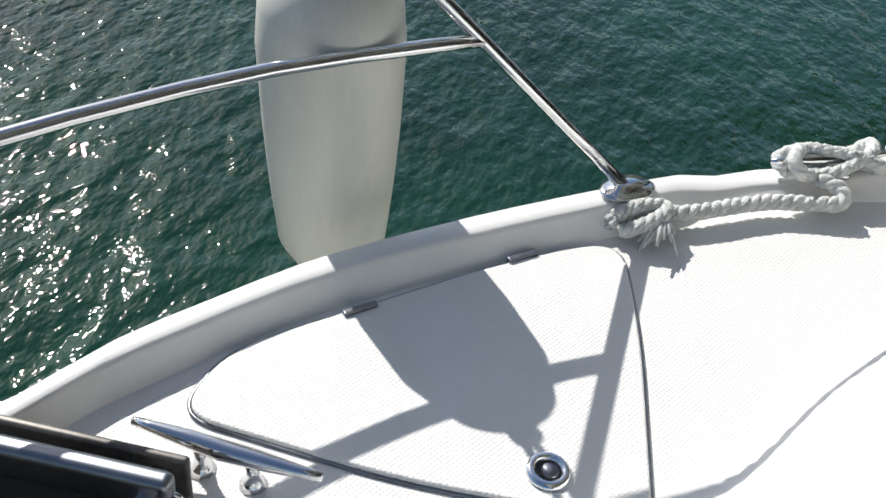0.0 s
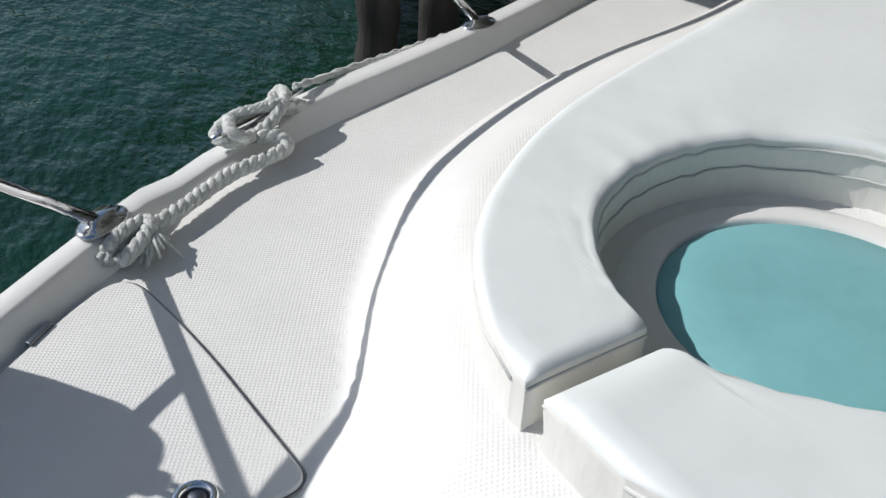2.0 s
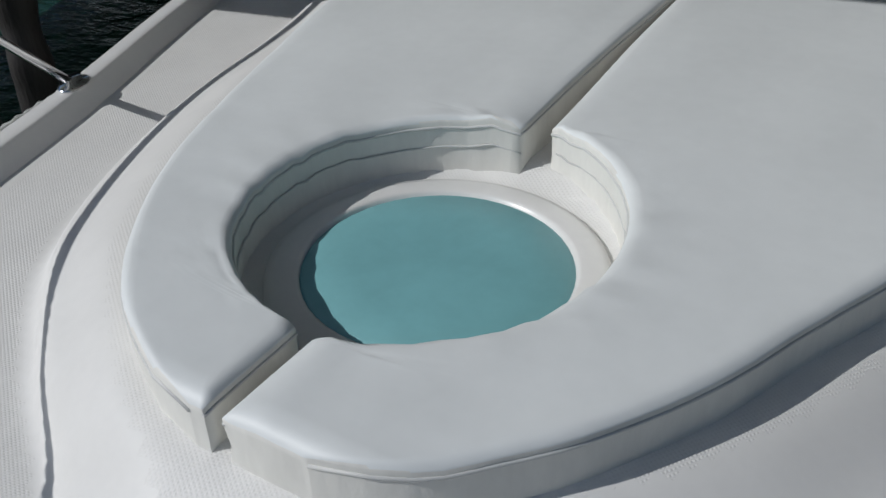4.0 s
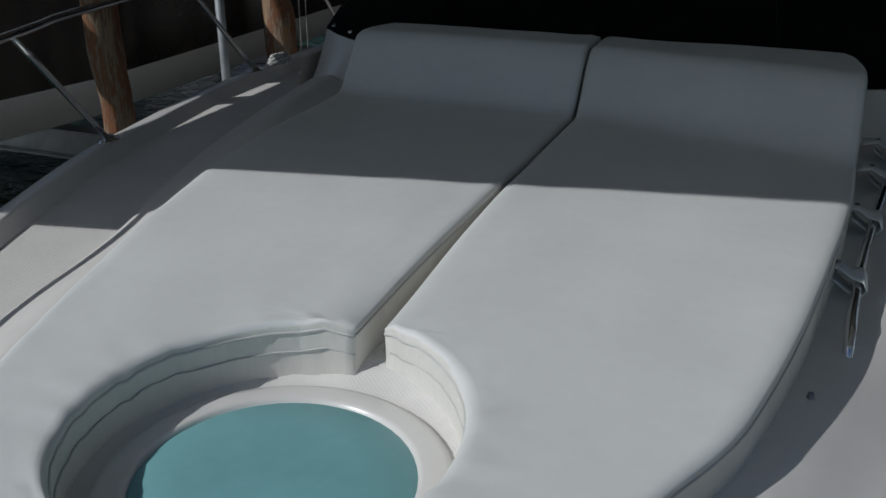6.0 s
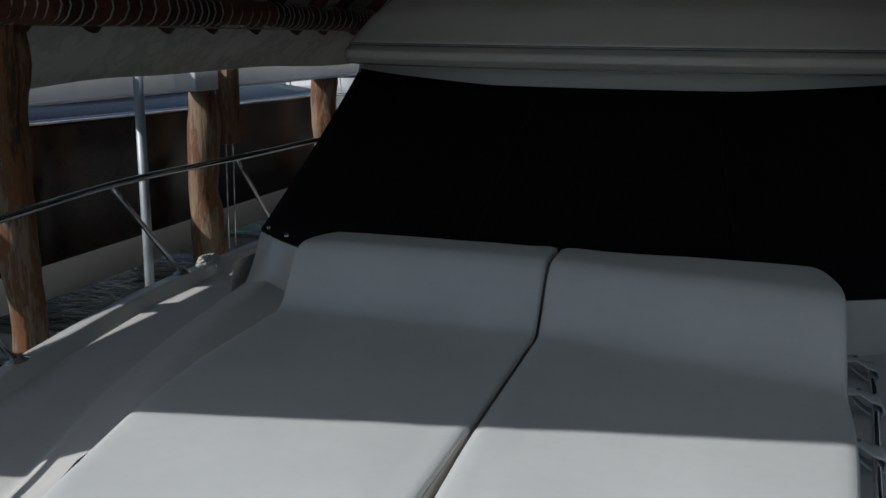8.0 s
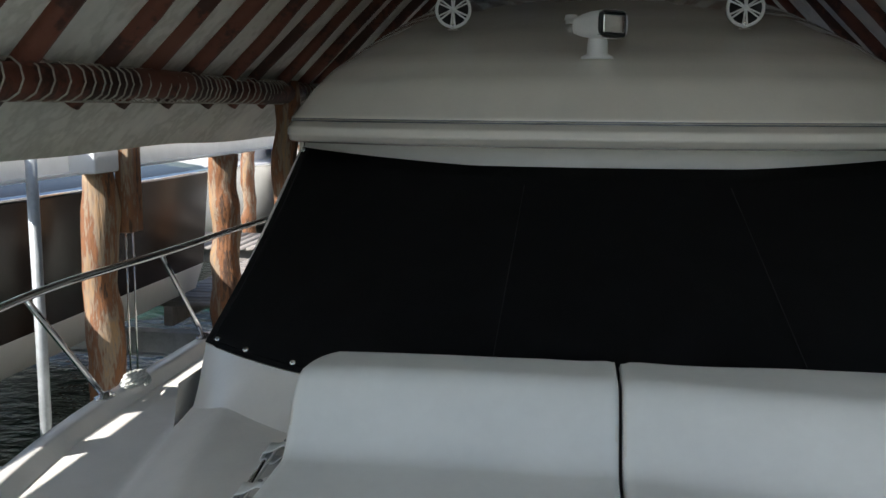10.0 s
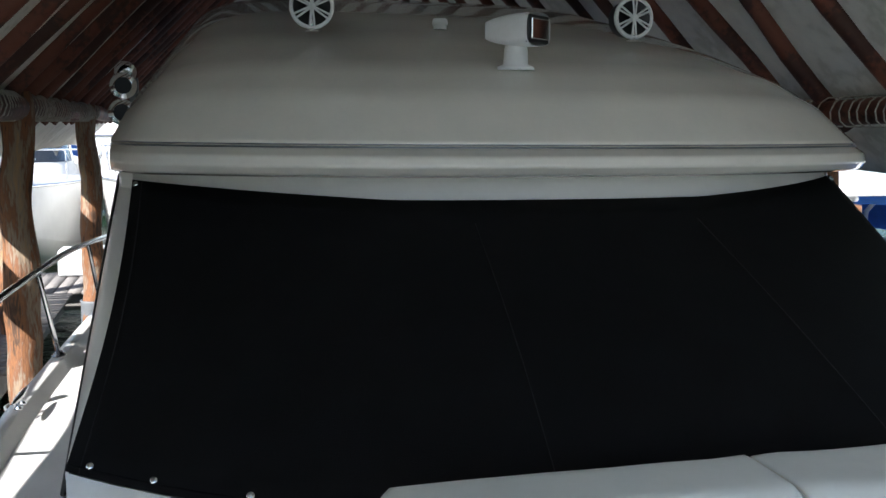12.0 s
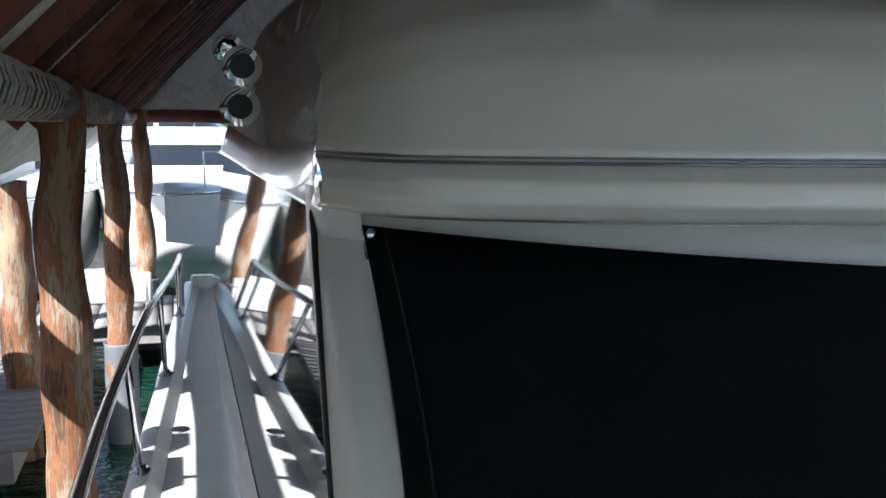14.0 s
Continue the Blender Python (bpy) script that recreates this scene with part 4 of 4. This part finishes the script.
for m, ln, hf, sm, cv, hd, lb in (
        (pose(-4.6, 20.3, 0.2, 0, 0, 8), 9.5, 1.6, GEL, BLUE, True, "white cabin cruiser moored beyond the dock"),
        (pose(-1.3, 21.2, 0.25, 0, 0, -7), 11.0, 1.8, GEL, TARP, True, "white cabin cruiser moored beyond the dock"),
        (pose(-7.6, 20.0, 0, 0, 0, 3), 8.5, 1.4, GEL, BLUE, False, "white boat under a bright blue canvas cover"),
        (pose(-11.8, 20.5, 0, 0, 0, -4), 9.0, 1.5, NAVY, NAVY, True, "navy and white cabin cruiser moored beyond the dock"),
        (pose(3.0, 21.5, 0, 0, 0, 4), 9.0, 1.5, GEL, BLUE, True, "white cabin cruiser moored beyond the dock"),
        (pose(9.2, 20.5, 0, 0, 0, 4), 9.0, 1.5, GEL, None, True, "white cabin cruiser moored beyond the dock"),
        (pose(-9.4, 9.0, 0, 0, 0, 2), 8.5, 1.4, GEL, NAVY, True, "white cabin cruiser in the next berth"),
        (pose(-3.5, 29.5, 0.3, 0, 0, 84), 16.0, 2.3, GEL, None, True, "large white motor yacht in the far row")):
    cruiser(m, ln, hf, -1.15, 0.05 if ln < 12 else 0.6, sm, GEL, lb, True, cv, hd)

# the neighbour to port: blue covered boat with a white T-top
tt = cruiser(pose(4.75, 9.0, 0), 7.5, 1.25, -1.15, 0.05, NAVY, GEL, "navy boat with white T-top and blue canvas cover", False, BLUE)
grid("t_top", lambda u, v: Vector((1.05 * (2 * u - 1), -0.6 + 2.3 * v, 0.78 + 0.10 * math.sin(math.pi * u) ** 0.5 * math.sin(math.pi * v) ** 0.5)), 16, 16, GEL, tt, thick=0.05)
for sx in (-1, 1):
    for y0 in (-0.3, 1.2):
        tube("t_top_leg", [(sx * 0.9, y0, 0.80), (sx * 0.88, y0 + 0.15, 0.66), (sx * 0.72, y0 + 0.25, 0.40), (sx * 0.7, y0 + 0.25, 0.05)], 0.024, WHITEPAINT, tt, 8)
    tube("t_top_bar", [(sx * 0.9, -0.5, 0.70), (sx * 0.9, 1.5, 0.70)], 0.022, WHITEPAINT, tt, 8)

# ---- docks ----
DOCK_Z = -0.72


def dock(name, x0, x1, y0, y1, along, label):
    """A plank deck on bearers; along: the axis on which the planks follow one another."""
    root = tagged(empty(name, ((x0 + x1) / 2, (y0 + y1) / 2, DOCK_Z)), label, "dock", kind="structure")
    w = 0.14
    n = int(((x1 - x0) if along == "x" else (y1 - y0)) / (w + 0.012))
    me = None
    for k in range(n):
        if along == "x":
            size, at = (w, y1 - y0, 0.035), (x0 + (k + 0.5) * (w + 0.012), (y0 + y1) / 2, DOCK_Z)
        else:
            size, at = (x1 - x0, w, 0.035), ((x0 + x1) / 2, y0 + (k + 0.5) * (w + 0.012), DOCK_Z)
        if me is None:
            o = box("plank", size, (0, 0, 0), PLANK, None, 0)
            me = o.data
        else:
            o = new("plank", me)
        o.parent = root
        o.location = Vector(at) - root.location + Vector((0, 0, 0.003 * math.sin(k * 3.7)))
    for t in (0.1, 0.9):
        if along == "x":
            o = box("bearer", (x1 - x0, 0.1, 0.2), (0, (t - 0.5) * (y1 - y0), -0.12), PLANK, root, 0.01)
        else:
            o = box("bearer", (0.1, y1 - y0, 0.2), ((t - 0.5) * (x1 - x0), 0, -0.12), PLANK, root, 0.01)
    return root


dock("dock_main", -13.0, 7.0, 13.6, 15.2, "x", "grey weathered plank dock across the berths")
dock("dock_finger", -4.3, -2.75, 9.9, 13.55, "y", "grey weathered plank finger dock between the berths")
for x in (-4.0, -2.6, 0.4, 3.2, -6.5, -9.0):
    tagged(box("dock_box", (0.95, 0.45, 0.34), (x, 15.0, DOCK_Z + 0.19), WHITEPAINT, bevel=0.03), "white fibreglass dock box on the planks", "dock box", "dock boxes")
for x, y, sd in ((-5.2, 15.4, 31), (-8.2, 15.4, 32), (1.5, 15.4, 33), (4.2, 15.4, 34), (3.4, 8.0, 36), (3.3, 12.0, 37), (6.4, 11.0, 38), (-4.9, 16.6, 39)):
    trunk_ob("wooden_pile", x, y, WATER_Z - 0.3, 1.0 + 0.3 * math.sin(sd), 0.11, sd, "weathered brown timber mooring pile in the water")

# ---- mooring line from the spring cleat to the boathouse post ----
ml = [Vector((-1.27, 1.08, 0.075)).lerp(Vector((-2.40, 3.70, -0.22)), k / 10) - Vector((0, 0, 0.02 * math.sin(math.pi * k / 10))) for k in range(11)]
tagged(braid("mooring_line", ml, 0.011, 3, 9, 5), "white twisted mooring line from cleat to post", "rope")

# deck filler on the side deck
tagged(lathe("deck_plate", [(0.0, 0.006), (0.03, 0.006), (0.04, 0.003), (0.042, 0.0)], DARKSTEEL, None, 20, pose(-1.86, 7.75, 0.002)), "small round steel deck plate", "deck plate")

# ---- far shore ----
bm = bmesh.new()
rnd = random.Random(11)
for k in range(900):
    a = rnd.uniform(0, 2 * math.pi)
    d = rnd.uniform(120, 150)
    r = rnd.uniform(1.5, 4)
    bmesh.ops.create_icosphere(bm, subdivisions=1, radius=r, matrix=Matrix.Translation((d * math.cos(a), d * math.sin(a), WATER_Z + rnd.uniform(0, 5))) @ Matrix.Diagonal((1.3, 1.3, 0.9, 1)))
tagged(mesh_ob("far_trees", bm, material("far_foliage", (0.05, 0.08, 0.03), rough=0.9, var=0.4, scale=0.6), False), "distant dark green mangrove shore", "trees", kind="stuff")

# ---- seams of the windscreen cover, seam across the headrests ----
SEAM = material("grey_thread", (0.014, 0.014, 0.016), rough=0.8)
for u0, u1 in ((0.385, 0.375), (0.66, 0.70)):
    tube("seam", [wind_pt(u0 + (u1 - u0) * (1 - v / 20), v / 20) + Vector((0, -0.006, 0.003)) for v in range(1, 19)], 0.0016, SEAM, cover, 5)
for u in (0.012, 0.988):
    tube("edge_hem", [wind_pt(u, v / 20) + Vector((0, -0.006, 0.003)) for v in range(21)], 0.002, SEAM, cover, 5)

# coiled rope end beside the rail foot
coil = []
for k in range(40):
    a = k * 0.5
    coil.append(Vector((-2.02 + (0.05 - 0.0006 * k) * math.cos(a), 4.78 + (0.10 - 0.001 * k) * math.sin(a), 0.062 + 0.0012 * k)))
tagged(braid("rope_coil", coil, 0.010, 3, 12, 3), "small coil of white rope on the gunwale", "rope")
# mid-ship cleat with a lashing
cleat((-2.03, 6.05, 0.105), (-2.02, 6.32, 0.105), 0.05, "stainless steel midship cleat on the gunwale")
